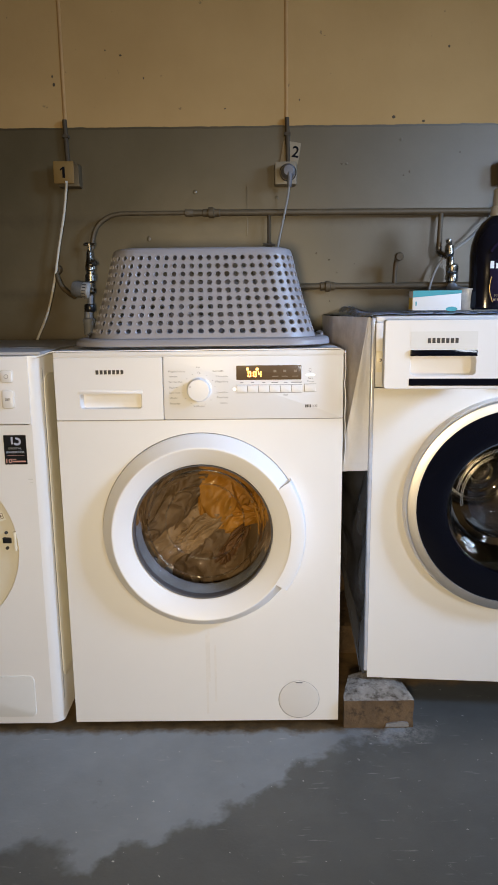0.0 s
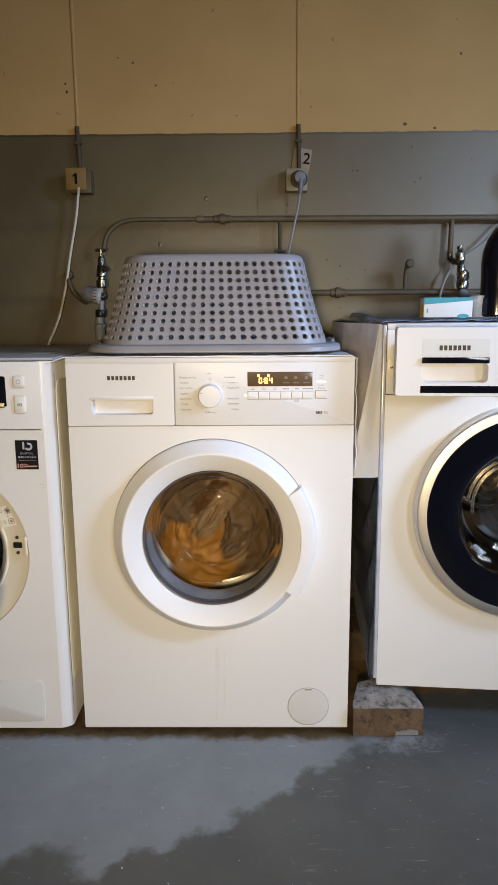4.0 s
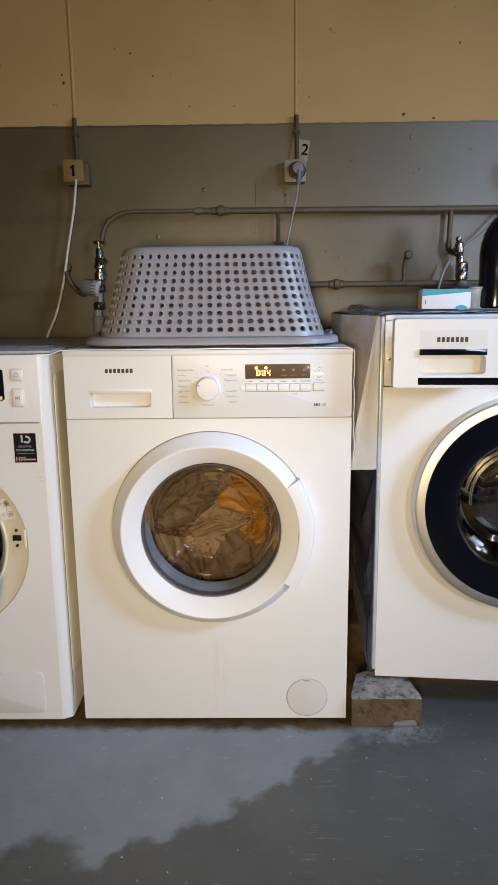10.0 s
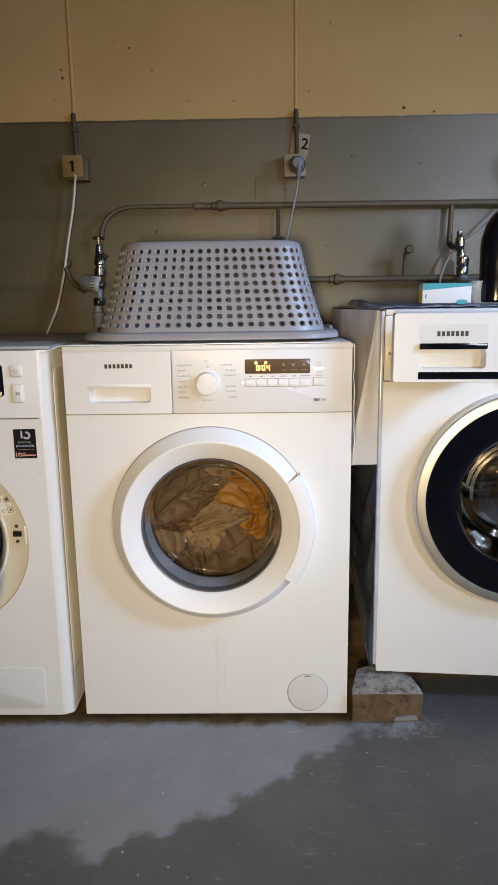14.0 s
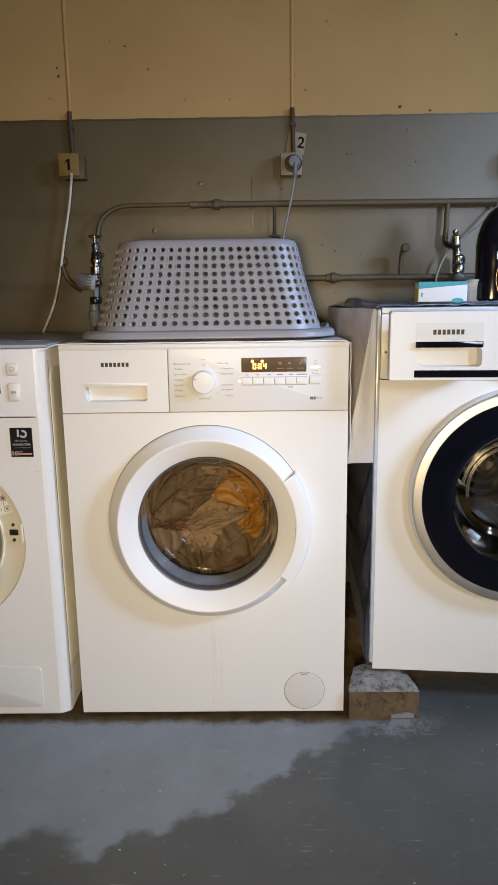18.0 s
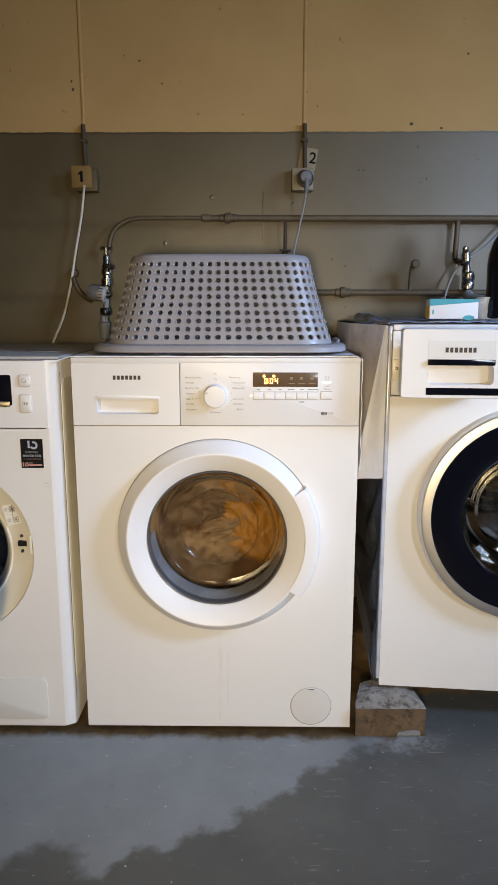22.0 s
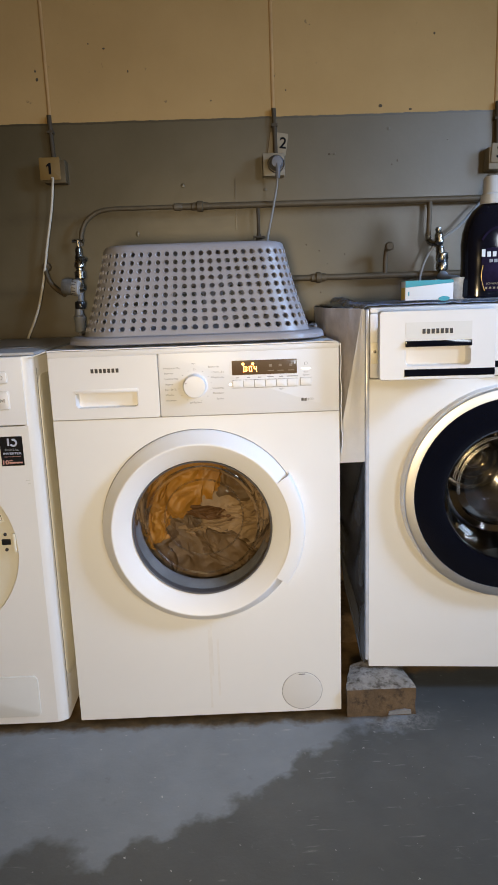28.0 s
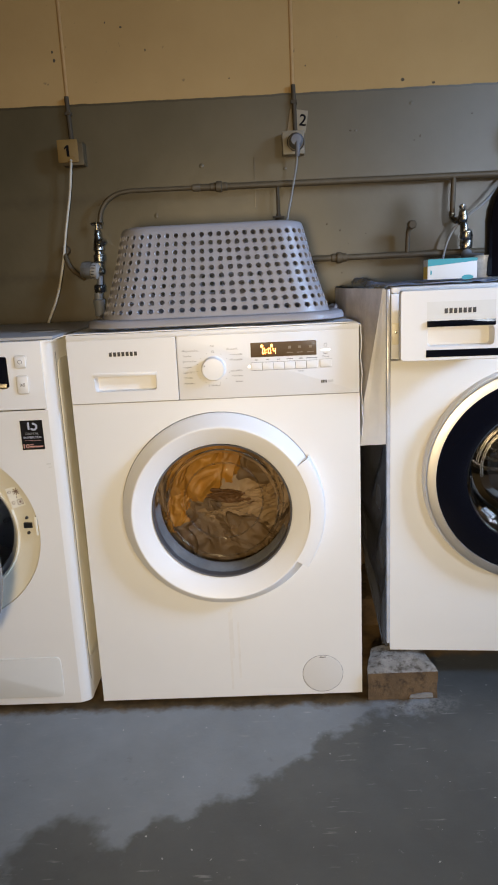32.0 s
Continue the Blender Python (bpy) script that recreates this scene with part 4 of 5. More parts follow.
LABEL_PLACE = Matrix.Translation((-0.4455, 0.0, 0.512)) @ Matrix.Rotation(radians(-14), 4, "Y")
for dx, dz in ((-0.011, 0.014), (-0.010, -0.011)):
    part("print", turned(ring_of((dx, dz), 0.0036, 0.0009, 0.0080, 16), LABEL_PLACE), BROWN_PRINT, frame_ring)
burst = bmesh.new()
for k in range(4):
    join(burst, turned(bars([(-0.0085, 0.0085, -0.0009, 0.0009)], 0.0083), Matrix.Translation((0.004, 0, 0.012)) @ Matrix.Rotation(radians(45 * k + 10), 4, "Y")))
part("print", turned(burst, LABEL_PLACE), BROWN_PRINT, frame_ring)
part("print", turned(bars([(0.000, 0.002, -0.002, 0.001)], 0.0083), LABEL_PLACE), BROWN_PRINT, frame_ring)
part("print", turned(bars([(-0.001, 0.011, -0.0185, -0.0175), (-0.001, 0.011, -0.0075, -0.0065), (-0.001, 0.0, -0.0185, -0.0065), (0.010, 0.011, -0.0185, -0.0065), (0.003, 0.0075, -0.0150, -0.0100)], 0.0083), LABEL_PLACE), BROWN_PRINT, frame_ring)
part("hinge_stop", box(-0.4095, -0.4035, -0.0015, 0.006, 0.425, 0.468, 0.002), CREAM, dryer)
# the door stands ajar, hinged on its far side
lid = lathe([(0.0, -0.03), (0.12, -0.032), (0.19, -0.028), (0.226, -0.015), (0.235, 0.0), (0.228, 0.012), (0.17, 0.02), (0.14, 0.055), (0.0, 0.06)], (0.235, 0, 0), seg=64)
part("door", turned(lid, Matrix.Translation((-0.845, -0.035, DZ)) @ Matrix.Rotation(radians(-22), 4, "Z")), GASKET, dryer, "dark grey-blue dryer door, ajar")
part("display", slab(round_rect(0.16, 0.064, 0.004), -0.0036, 0.0, 0.001, at=(-0.505, 0.784)), BLACK_GLOSS, dryer, "black dryer display, off")
part("display_bar", slab(round_rect(0.156, 0.011, 0.002), -0.005, -0.0022, 0.001, at=(-0.507, 0.7555)), DULL_CHROME, dryer)
for z, h in ((0.8045, 0.024), (0.757, 0.037)):
    button = part("button", slab(round_rect(0.0235, h, 0.005), -0.0058, 0.0, 0.0016, at=(-0.3965, z)), WHITE_PLASTIC, dryer)
    part("button_frame", slab(round_rect(0.0265, h + 0.003, 0.006), -0.0035, 0.0, 0.0006, at=(-0.3965, z)), LIGHT_GREY, panel)
    part("symbol", ring_of((-0.3965, 0.8045), 0.0045, 0.0009, -0.0063) if h < 0.03 else bars([(-0.4015, -0.4007, 0.7535, 0.7605), (-0.399, -0.3965, 0.7545, 0.7595), (-0.3945, -0.3935, 0.7535, 0.7605), (-0.3925, -0.3915, 0.7535, 0.7605)], -0.0061), GREY_PRINT, button)
sticker = part("sticker", slab(round_rect(0.047, 0.063, 0.0008), -0.0012, 0.0002, at=(-0.3905, 0.6495)), BLACK, dryer, "black warranty sticker with silver and pink print")
mark_b = lathe([(0.0085, -0.0016), (0.0042, -0.0016), (0.0042, -0.001), (0.0085, -0.001)], (-0.386, 0, 0.6675), seg=24, a0=-150, a1=110)
part("emblem", box(-0.3985, -0.3945, -0.0016, -0.001, 0.6615, 0.677, bm=mark_b), SILVER_PRINT, sticker)
part("writing", lettering("DIGITAL", 0.0062, (-0.3905, -0.0015, 0.6525), 0.028), GREY_PRINT, sticker)
part("writing", lettering("INVERTER", 0.0068, (-0.3905, -0.0015, 0.6445), 0.038), SILVER_PRINT, sticker)
part("writing", lettering("10", 0.0125, (-0.4065, -0.0015, 0.6255), 0.0125, bold=0.0003), PINK_PRINT, sticker)
part("writing", bars([(-0.398, -0.390, 0.6285, 0.630), (-0.398, -0.370, 0.623, 0.6262), (-0.408, -0.372, 0.6375, 0.638)], -0.0014), PINK_PRINT, sticker)
hatch = part("filter_hatch", slab(round_rect(0.30, 0.101, 0.012), -0.0028, 0.0, 0.0015, at=(-0.5385, 0.0785)), LIGHT_GREY, dryer, "pale grey lower filter hatch")
part("scuff", bars([(-0.368, -0.3585, 0.584, 0.5865), (-0.364, -0.3575, 0.577, 0.579)], -0.0003, 0.0002), LIGHT_GREY, dryer)
# moulded side recess of the dryer
part("side_recess", turned(slab(round_rect(0.27, 0.70, 0.03), -0.0018, 0.002, 0.0015), Matrix.Translation((-0.329, 0.159, 0.455)) @ Matrix.Rotation(radians(90), 4, "Z")), YELLOWED, dryer, "moulded ivory side panel")
for x in (-0.37, -0.89):
    for y in (0.05, 0.5):
        part("foot", lathe([(0.0, 0.0), (0.024, 0.0), (0.024, 0.01), (0.015, 0.018), (0.0, 0.018)], (x, y, 0), "Z", 16), BLACK, dryer)


# ---- washing machine on blocks ----
RX, RF = 0.672, 0.06
second = thing("washing_machine", (RX, 0.3, 0.077), "white washing machine with open detergent drawer, on concrete blocks", "washing machine")
shell2 = box(0.374, 0.970, RF + 0.006, 0.6, 0.083, 0.905)
bmesh.ops.delete(shell2, geom=[f for f in shell2.faces if f.normal.y < -0.9], context="FACES")
part("body", shell2, WHITE, second)
RC = (0.684, 0.509)
part("front_panel", holed_plate(0.374, 0.970, 0.083, 0.765, RC, 0.19, RF, RF + 0.006), WHITE, second)
part("panel_frame", box(0.374, 0.392, RF - 0.006, RF + 0.02, 0.768, 0.905, 0.002), WHITE_PLASTIC, second)
part("hinge_plate", box(0.3755, 0.391, RF - 0.009, RF - 0.005, 0.800, 0.845, 0.001), CREAM, second)
part("screw", lathe([(0.0, RF - 0.012), (0.003, RF - 0.011), (0.0035, RF - 0.008)], (0.384, 0, 0.826), seg=12), DULL_CHROME, second)
part("control_panel", box(0.628, 0.970, RF - 0.012, RF + 0.02, 0.768, 0.905, 0.004), WHITE_PLASTIC, second)
part("panel_strip", bars([(0.632, 0.966, 0.786, 0.800)], RF - 0.0124), BLACK_GLOSS, second)
for n in range(7):
    part("program_mark", bars([(0.651, 0.657, 0.815 + n * 0.0105, 0.8175 + n * 0.0105)], RF - 0.0124), DARK_PRINT, second)
part("drawer_bay", box(0.394, 0.626, RF + 0.05, RF + 0.06, 0.768, 0.9), BLACK, second)
part("worktop", box(0.374, 0.970, RF - 0.004, 0.6, 0.9055, 0.918, 0.004), WHITE_PLASTIC, second)
DF = -0.07
tray = part("detergent_drawer", hollow_slab(round_rect(0.223, 0.134, 0.005), round_rect(0.126, 0.038, 0.009), (0.0015, -0.0215), DF, DF + 0.03, 0.046, (0.491, 0.8455)), WHITE_PLASTIC, second, "white detergent drawer pulled open")
part("drawer_box", box(0.41, 0.58, DF + 0.048, RF + 0.05, 0.79, 0.885, 0.004), CREAM, tray)
part("label_field", bars([(0.429, 0.556, 0.856, 0.890)], DF - 0.0001, 0.0003), CARD, tray)
part("logo", logo_shapes(0.4615, 0.5225, 0.8725, 0.0095, DF - 0.0006), DARK_PRINT, tray)
part("handle_bar", slab(round_rect(0.127, 0.0115, 0.001), DF - 0.005, DF - 0.0003, 0.001, at=(0.4925, 0.8488)), BLACK_GLOSS, tray, "glossy black grip bar")
part("drawer_strip", bars([(0.428, 0.6015, 0.785, 0.799)], DF - 0.0002, 0.0004), BLACK_GLOSS, tray, "glossy black trim strip")
ring2 = lathe([(0.2425, RF), (0.2415, RF - 0.012), (0.2395, RF - 0.018), (0.2385, RF - 0.0185)], (RC[0], 0, RC[1]), seg=96)
door2 = part("door", ring2, WHITE_PLASTIC, second, "porthole door with chrome and black rings")
part("chrome_ring", lathe([(0.2387, RF - 0.016), (0.2375, RF - 0.0262), (0.2368, RF - 0.0278), (0.2350, RF - 0.0290), (0.2335, RF - 0.0294), (0.2175, RF - 0.0325), (0.2165, RF - 0.0325), (0.2155, RF - 0.028)], (RC[0], 0, RC[1]), seg=96), SATIN, door2, "satin silver door ring")
part("black_ring", lathe([(0.2157, RF - 0.030), (0.19, RF - 0.0335), (0.160, RF - 0.034), (0.151, RF - 0.032), (0.149, RF - 0.02)], (RC[0], 0, RC[1]), seg=96), BLACK_GLOSS, door2, "glossy black door ring")
pane2 = part("porthole_glass", lathe([(0.1515, RF - 0.031), (0.147, RF - 0.028), (0.142, RF - 0.01), (0.132, RF + 0.04), (0.120, RF + 0.074), (0.106, RF + 0.080), (0.090, RF + 0.066), (0.068, RF + 0.046), (0.040, RF + 0.034), (0.0, RF + 0.030)], (RC[0], 0, RC[1]), seg=80), DARK_GLASS, door2, "moulded clear porthole glass")
pane2.visible_shadow = False
dome = lathe([(0.004 * k, RF + 0.014 + 6.0 * (0.004 * k) ** 2) for k in range(23)], (RC[0], 0, RC[1]), seg=64)
for v in dome.verts:
    v.co.y += 0.0022 * noise.noise(Vector((v.co.x * 42, 1.7, v.co.z * 30))) + 0.0003 * math.sin(math.hypot(v.co.x - RC[0], v.co.z - RC[1]) * 420)
boss = part("glass_boss", dome, BOSS_GLASS, door2, "domed glass boss of the porthole")
# added rib arcs, cut to where bright reflections and a glint should stand
for r, d, a0, a1 in ((0.104, 0.045, 112, 190), (0.116, 0.042, 100, 172), (0.130, 0.030, 222, 236)):
    rib = part("glint_rib", lathe([(r + 0.0035 * math.cos(radians(a)), RF + d + 0.004 * math.sin(radians(a))) for a in range(0, 361, 30)], (RC[0], 0, RC[1]), seg=40, a0=a0, a1=a1), BOSS_GLASS, door2)
    rib.visible_shadow = False
boss.visible_shadow = False
part("gasket", lathe([(0.19, RF + 0.004), (0.165, RF + 0.012), (0.153, RF + 0.02), (0.150, RF + 0.05), (0.143, RF + 0.07), (0.15, RF + 0.09), (0.135, RF + 0.105), (0.17, RF + 0.12)], (RC[0], 0, RC[1]), seg=72), DARK_RUBBER, second)
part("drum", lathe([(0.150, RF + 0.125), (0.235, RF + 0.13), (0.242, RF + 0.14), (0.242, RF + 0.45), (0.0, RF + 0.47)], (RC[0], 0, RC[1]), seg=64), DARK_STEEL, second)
part("drum_hub", lathe([(0.0, RF + 0.30), (0.022, RF + 0.303), (0.030, RF + 0.316), (0.034, RF + 0.312), (0.050, RF + 0.318), (0.058, RF + 0.336), (0.063, RF + 0.331), (0.080, RF + 0.340), (0.090, RF + 0.362), (0.096, RF + 0.357), (0.112, RF + 0.372), (0.125, RF + 0.41), (0.13, RF + 0.46)], (RC[0], 0, RC[1]), seg=40), CHROME, second)
for k in range(3):
    t = radians(90 + 120 * k)
    part("drum_rib", tube([(RC[0] + 0.06 * math.cos(t), RF + 0.445, RC[1] + 0.06 * math.sin(t)), (RC[0] + 0.22 * math.cos(t), RF + 0.45, RC[1] + 0.22 * math.sin(t))], 0.012, 8), STEEL, second)
for x in (0.41, 0.93):
    for y in (0.10, 0.55):
        part("foot", lathe([(0.0, 0.0765), (0.022, 0.0765), (0.022, 0.085), (0.0, 0.085)], (x, y, 0), "Z", 16), BLACK, second)


# the machine stands a little askew, its far side nearer the room
SKEW = radians(-5)
HINGE = Vector((0.374, RF, 0.0))
second.rotation_euler = (0, 0, SKEW)
second.location = HINGE + Matrix.Rotation(SKEW, 3, "Z") @ (BASE[second.name] - HINGE)


# film thrown over that machine
def top_film(u, v):
    x = 0.362 + 0.62 * u
    y = 0.09 + 0.5 * v
    z = 0.9225 + 0.0035 * abs(noise.noise(Vector((x * 16, y * 13, 5)))) + 0.0022 * noise.noise(Vector((x * 45, y * 30, 5)))
    z = max(z, 0.9205) + 0.016 * max(0, 1 - abs(x - 0.375) / 0.05) * max(0, min(1, (y - 0.28) / 0.15)) * (1 + 0.5 * noise.noise(Vector((x * 60, y * 40, 2))))
    if x < 0.374:
        z -= (0.374 - x) * 0.8
    return Vector((x, y, z))


film = solid("dust_cover", sheet(70, 40, top_film, 0.0012), BLUE_FILM)
tagged(film, "crumpled bluish plastic dust cover over the machine top", "dust cover")


def side_film(u, v):
    """u from the front edge to the back, v from the top down."""
    y = 0.075 + 0.48 * u * (1 - 0.97 * max(0, (v - 0.50) / 0.50) ** 1.1)
    z = 0.918 - 0.835 * v
    fold = math.sin(6.28 * (6.0 * v + 1.3 * (2 * u - 0.9) ** 2) + 1.6 * noise.noise(Vector((u * 3, v * 3, 2))))
    sag = 0.0042 * (fold + 0.4 * fold * abs(fold)) * min(1, u * 7)
    swell = 0.012 * math.sin(math.pi * min(1, v * 1.2)) * u
    return Vector((0.368 - 0.05 * (y - 0.075) / 0.48 - swell * 0.3 + sag, y, z))


part("hanging_side", sheet(70, 90, side_film, 0.0012), SHADE_FILM, film, "glossy draped film coloured dark like the shaded gap behind")


def pale_flap(u, v):
    z = 0.914 - (0.335 + 0.02 * u) * v
    wide = (0.006 + 0.052 * v ** 1.1) * u
    y = 0.070 + 0.004 * v + 1.3 * wide
    fold = 0.0022 * math.sin(9 * u + 3 * v) * v + 0.002 * noise.noise(Vector((u * 3, z * 12, 1)))
    return Vector((0.366 - wide, y + fold, z))


part("pale_flap", sheet(26, 34, pale_flap, 0.0012), FILM, film, "white flap of the cover")


def cloudy_flap(u, v):
    z = 0.916 - 0.325 * v
    y = 0.078 + 0.02 * v + (0.46 - 0.2 * v) * u
    x = 0.366 - 0.054 * min(1, (y - 0.07) / 0.25)
    return Vector((x - 0.012 * max(0, y - 0.32) + 0.003 * noise.noise(Vector((y * 14, z * 5, 8))), y, z))


part("cloudy_flap", sheet(26, 30, cloudy_flap, 0.0012), CLOUDY_FILM, film, "cloudy translucent film fold")
part("film_edge", box(0.3655, 0.3735, 0.0575, 0.074, 0.10, 0.915, 0.003), EDGE_FILM, film, "bluish folded film edge")


# ---- concrete blocks under it ----
def block(x0, x1, y0, y1, high, seed, taper=0.0, cap=CEMENT):
    ob = thing("concrete_block", ((x0 + x1) / 2, (y0 + y1) / 2, 0.0), "stained brown concrete block with pale cement on top", "concrete block", "blocks under the machine")
    for name, z0, z1, mt, grow in (("block_body", 0.0, high * 0.88, CONCRETE, 0.0), ("cement_cap", high * 0.88, high, cap, taper)):
        bm = box(x0, x1, y0, y1, z0, z1)
        bmesh.ops.subdivide_edges(bm, edges=list(bm.edges), cuts=7, use_grid_fill=True)
        mid_x = (x0 + x1) / 2 + 0.012
        for v in bm.verts:
            k = (v.co.z - z0) / (z1 - z0)
            if grow:
                v.co.x += -grow * k * (1 if v.co.x > (x0 + x1) / 2 else -1) * (abs(v.co.x - (x0 + x1) / 2) / ((x1 - x0) / 2))
                v.co.y += grow * k * (1.1 if v.co.y < (y0 + y1) / 2 else 0)
            v.co.x = mid_x + (v.co.x - mid_x) * (1 - 0.32 * max(0, v.co.y - y0 - 0.02) / (y1 - y0))
            if v.co.z > 0.004:
                v.co += Vector((noise.noise(v.co * 40 + Vector((seed, 0, 0))), noise.noise(v.co * 40 + Vector((0, seed, 0))), 0.0)) * 0.002
                if k > 0.99 and grow:
                    v.co.z -= 0.004 * abs(noise.noise(v.co * 25))
        part(name, bm, mt, ob)
    return ob


front_block = block(0.311, 0.468, -0.014, 0.095, 0.0765, 1, 0.04)
part("paint_smear", slab([(-0.026, -0.006), (0.027, -0.005), (0.026, 0.004), (0.012, 0.0065), (-0.004, 0.0055), (-0.024, 0.001)], -0.0182, -0.012, 0.0, at=(0.430, 0.0095)), SMEAR, front_block, "smear of grey floor paint")
block(0.325, 0.470, 0.33, 0.57, 0.076, 2, 0.008, CONCRETE)
block(0.80, 0.96, -0.005, 0.20, 0.076, 3, 0.03)
block(0.80, 0.96, 0.33, 0.57, 0.076, 4, 0.008, CONCRETE)


# ---- pipes, taps and sockets on the wall ----
PY = BACK - 0.033


upper = thing("water_pipe", (0.25, PY, 1.2), "grey painted water pipe along the wall with a bend", "pipe")
part("pipe", tube([(-0.06, PY, 1.2), (0.86, PY, 1.197)], 0.0088, 14), PIPE_PAINT, upper)
part("thin_pipe", tube([(-0.055, PY, 1.2005), (-0.2, PY, 1.2005), (-0.255, PY, 1.1995), (-0.29, PY, 1.190), (-0.318, PY, 1.168), (-0.332, PY, 1.138), (-0.336, PY, 1.105)], 0.0062, 12, smooth_steps=4), PIPE_PAINT, upper)
part("tee_joint", lathe([(0.0088, -0.024), (0.0105, -0.022), (0.0105, -0.009), (0.0145, -0.007), (0.0145, 0.007), (0.0105, 0.009), (0.0105, 0.022), (0.0088, 0.024)], (0.002, PY, 1.2), "X", 18), PIPE_PAINT, upper)
part("joint", lathe([(0.0062, -0.012), (0.0100, -0.010), (0.0100, 0.010), (0.0088, 0.012)], (-0.06, PY, 1.2), "X", 16), PIPE_PAINT, upper)
part("drop_pipe", tube([(0.163, PY, 1.197), (0.163, PY, 1.02)], 0.0045, 10), CONDUIT_GREY, upper)
part("valve_handle", tube([(0.147, PY - 0.016, 1.112), (0.179, PY - 0.016, 1.110)], 0.0035, 8), CONDUIT_GREY, upper)
part("valve_body", lathe([(0.0, 1.085), (0.009, 1.088), (0.010, 1.104), (0.006, 1.112), (0.006, 1.12), (0.0, 1.12)], (0.163, PY - 0.004, 0), "Z", 12), CONDUIT_GREY, upper)
part("drop_pipe", tube([(0.645, PY, 1.197), (0.642, PY - 0.002, 1.098)], 0.0070, 12), PIPE_PAINT, upper)

lower = thing("water_pipe", (0.55, PY, 0.996), "grey painted water pipe low on the wall", "pipe")
part("pipe", tube([(0.10, PY, 0.9965), (0.95, PY, 0.9955)], 0.0085, 14), PIPE_PAINT, lower)
part("coupling", lathe([(0.0085, -0.022), (0.0115, -0.020), (0.0115, -0.008), (0.0155, -0.006), (0.0155, 0.006), (0.0115, 0.008), (0.0115, 0.020), (0.0085, 0.022)], (0.329, PY, 0.996), "X", 18), PIPE_PAINT, lower)
stub = tube([(0.5195, PY, 0.999), (0.521, PY, 1.045), (0.522, PY - 0.006, 1.064), (0.523, PY - 0.022, 1.073), (0.523, PY - 0.034, 1.073)], 0.0062, 12, smooth_steps=5)
part("stub", stub, PIPE_PAINT, lower)
part("stub_cap", lathe([(0.0, PY - 0.049), (0.0095, PY - 0.049), (0.0125, PY - 0.045), (0.0125, PY - 0.034), (0.008, PY - 0.030)], (0.523, 0, 1.073), seg=8), PIPE_PAINT, lower)

left_tap = thing("water_tap", (-0.337, PY - 0.035, 0.95), "chrome water tap with grey hose connector", "water tap")
TY = PY - 0.03
part("spindle", tube([(-0.337, TY, 1.096), (-0.337, TY, 1.118)], 0.0045, 10), DULL_CHROME, left_tap)
part("handle", tube([(-0.353, TY, 1.116), (-0.321, TY, 1.1155)], 0.0042, 8), DULL_CHROME, left_tap)
part("tap_body", lathe([(0.0, 1.100), (0.006, 1.099), (0.009, 1.092), (0.0085, 1.080), (0.011, 1.074), (0.012, 1.062), (0.0145, 1.056), (0.0145, 1.046), (0.011, 1.043), (0.011, 1.036), (0.0155, 1.034), (0.0155, 1.016), (0.010, 1.012), (0.0085, 1.000), (0.0, 1.0)], (-0.338, TY, 0), "Z", 20), DULL_CHROME, left_tap)
part("spout", tube([(-0.338, TY, 1.068), (-0.326, TY - 0.014, 1.066), (-0.319, TY - 0.024, 1.062)], 0.0075, 10, smooth_steps=3), DULL_CHROME, left_tap)
part("nut", lathe([(0.0, 0.954), (0.014, 0.953), (0.0155, 0.949), (0.0155, 0.935), (0.014, 0.932), (0.0, 0.931)], (-0.345, TY, 0), "Z", 12), BLACK, left_tap)
part("neck", tube([(-0.340, TY, 1.004), (-0.344, TY, 0.93)], 0.008, 12), PVC_GREY, left_tap)
part("hose_connector", lathe([(0.0, 0.934), (0.0115, 0.932), (0.0115, 0.915), (0.0165, 0.911), (0.0165, 0.902), (0.0145, 0.898), (0.0140, 0.868), (0.0, 0.866)], (-0.350, TY, 0), "Z", 18), PVC_GREY, left_tap)
meter = thing("water_meter", (-0.36, TY - 0.02, 0.99), "clear round water meter with white scale ring", "water meter")
part("scale_ring", turned(lathe([(0.0, -0.008), (0.0205, -0.008), (0.0225, -0.004), (0.0225, 0.008), (0.016, 0.014), (0.0, 0.014)], (0, 0, 0), "X", 24), Matrix.Translation((-0.352, TY - 0.01, 0.991)) @ Matrix.Rotation(radians(8), 4, "Y")), PALE_SCALE, meter)
for n in range(5):
    part("scale_mark", turned(box(-0.006, 0.004, -0.0236, -0.0222, -0.001, 0.001), Matrix.Translation((-0.352, TY - 0.01, 0.991)) @ Matrix.Rotation(radians(8), 4, "Y") @ Matrix.Rotation(radians(-40 + 22 * n), 4, "X")), DARK_PRINT, meter)
part("clear_cup", turned(lathe([(0.0215, -0.008), (0.0225, -0.014), (0.0220, -0.030), (0.0195, -0.036), (0.0, -0.038)], (0, 0, 0), "X", 24), Matrix.Translation((-0.352, TY - 0.01, 0.991)) @ Matrix.Rotation(radians(8), 4, "Y")), METER_CUP, meter)
part("works", turned(lathe([(0.0, -0.012), (0.014, -0.012), (0.014, -0.028), (0.0, -0.03)], (0, 0, 0), "X", 14), Matrix.Translation((-0.352, TY - 0.01, 0.991)) @ Matrix.Rotation(radians(8), 4, "Y")), LIGHT_GREY, meter)
part("outlet", lathe([(0.008, 0.012), (0.011, 0.014), (0.011, 0.022), (0.007, 0.026)], (-0.352, TY - 0.01, 0.989), "X", 14), DULL_CHROME, meter)
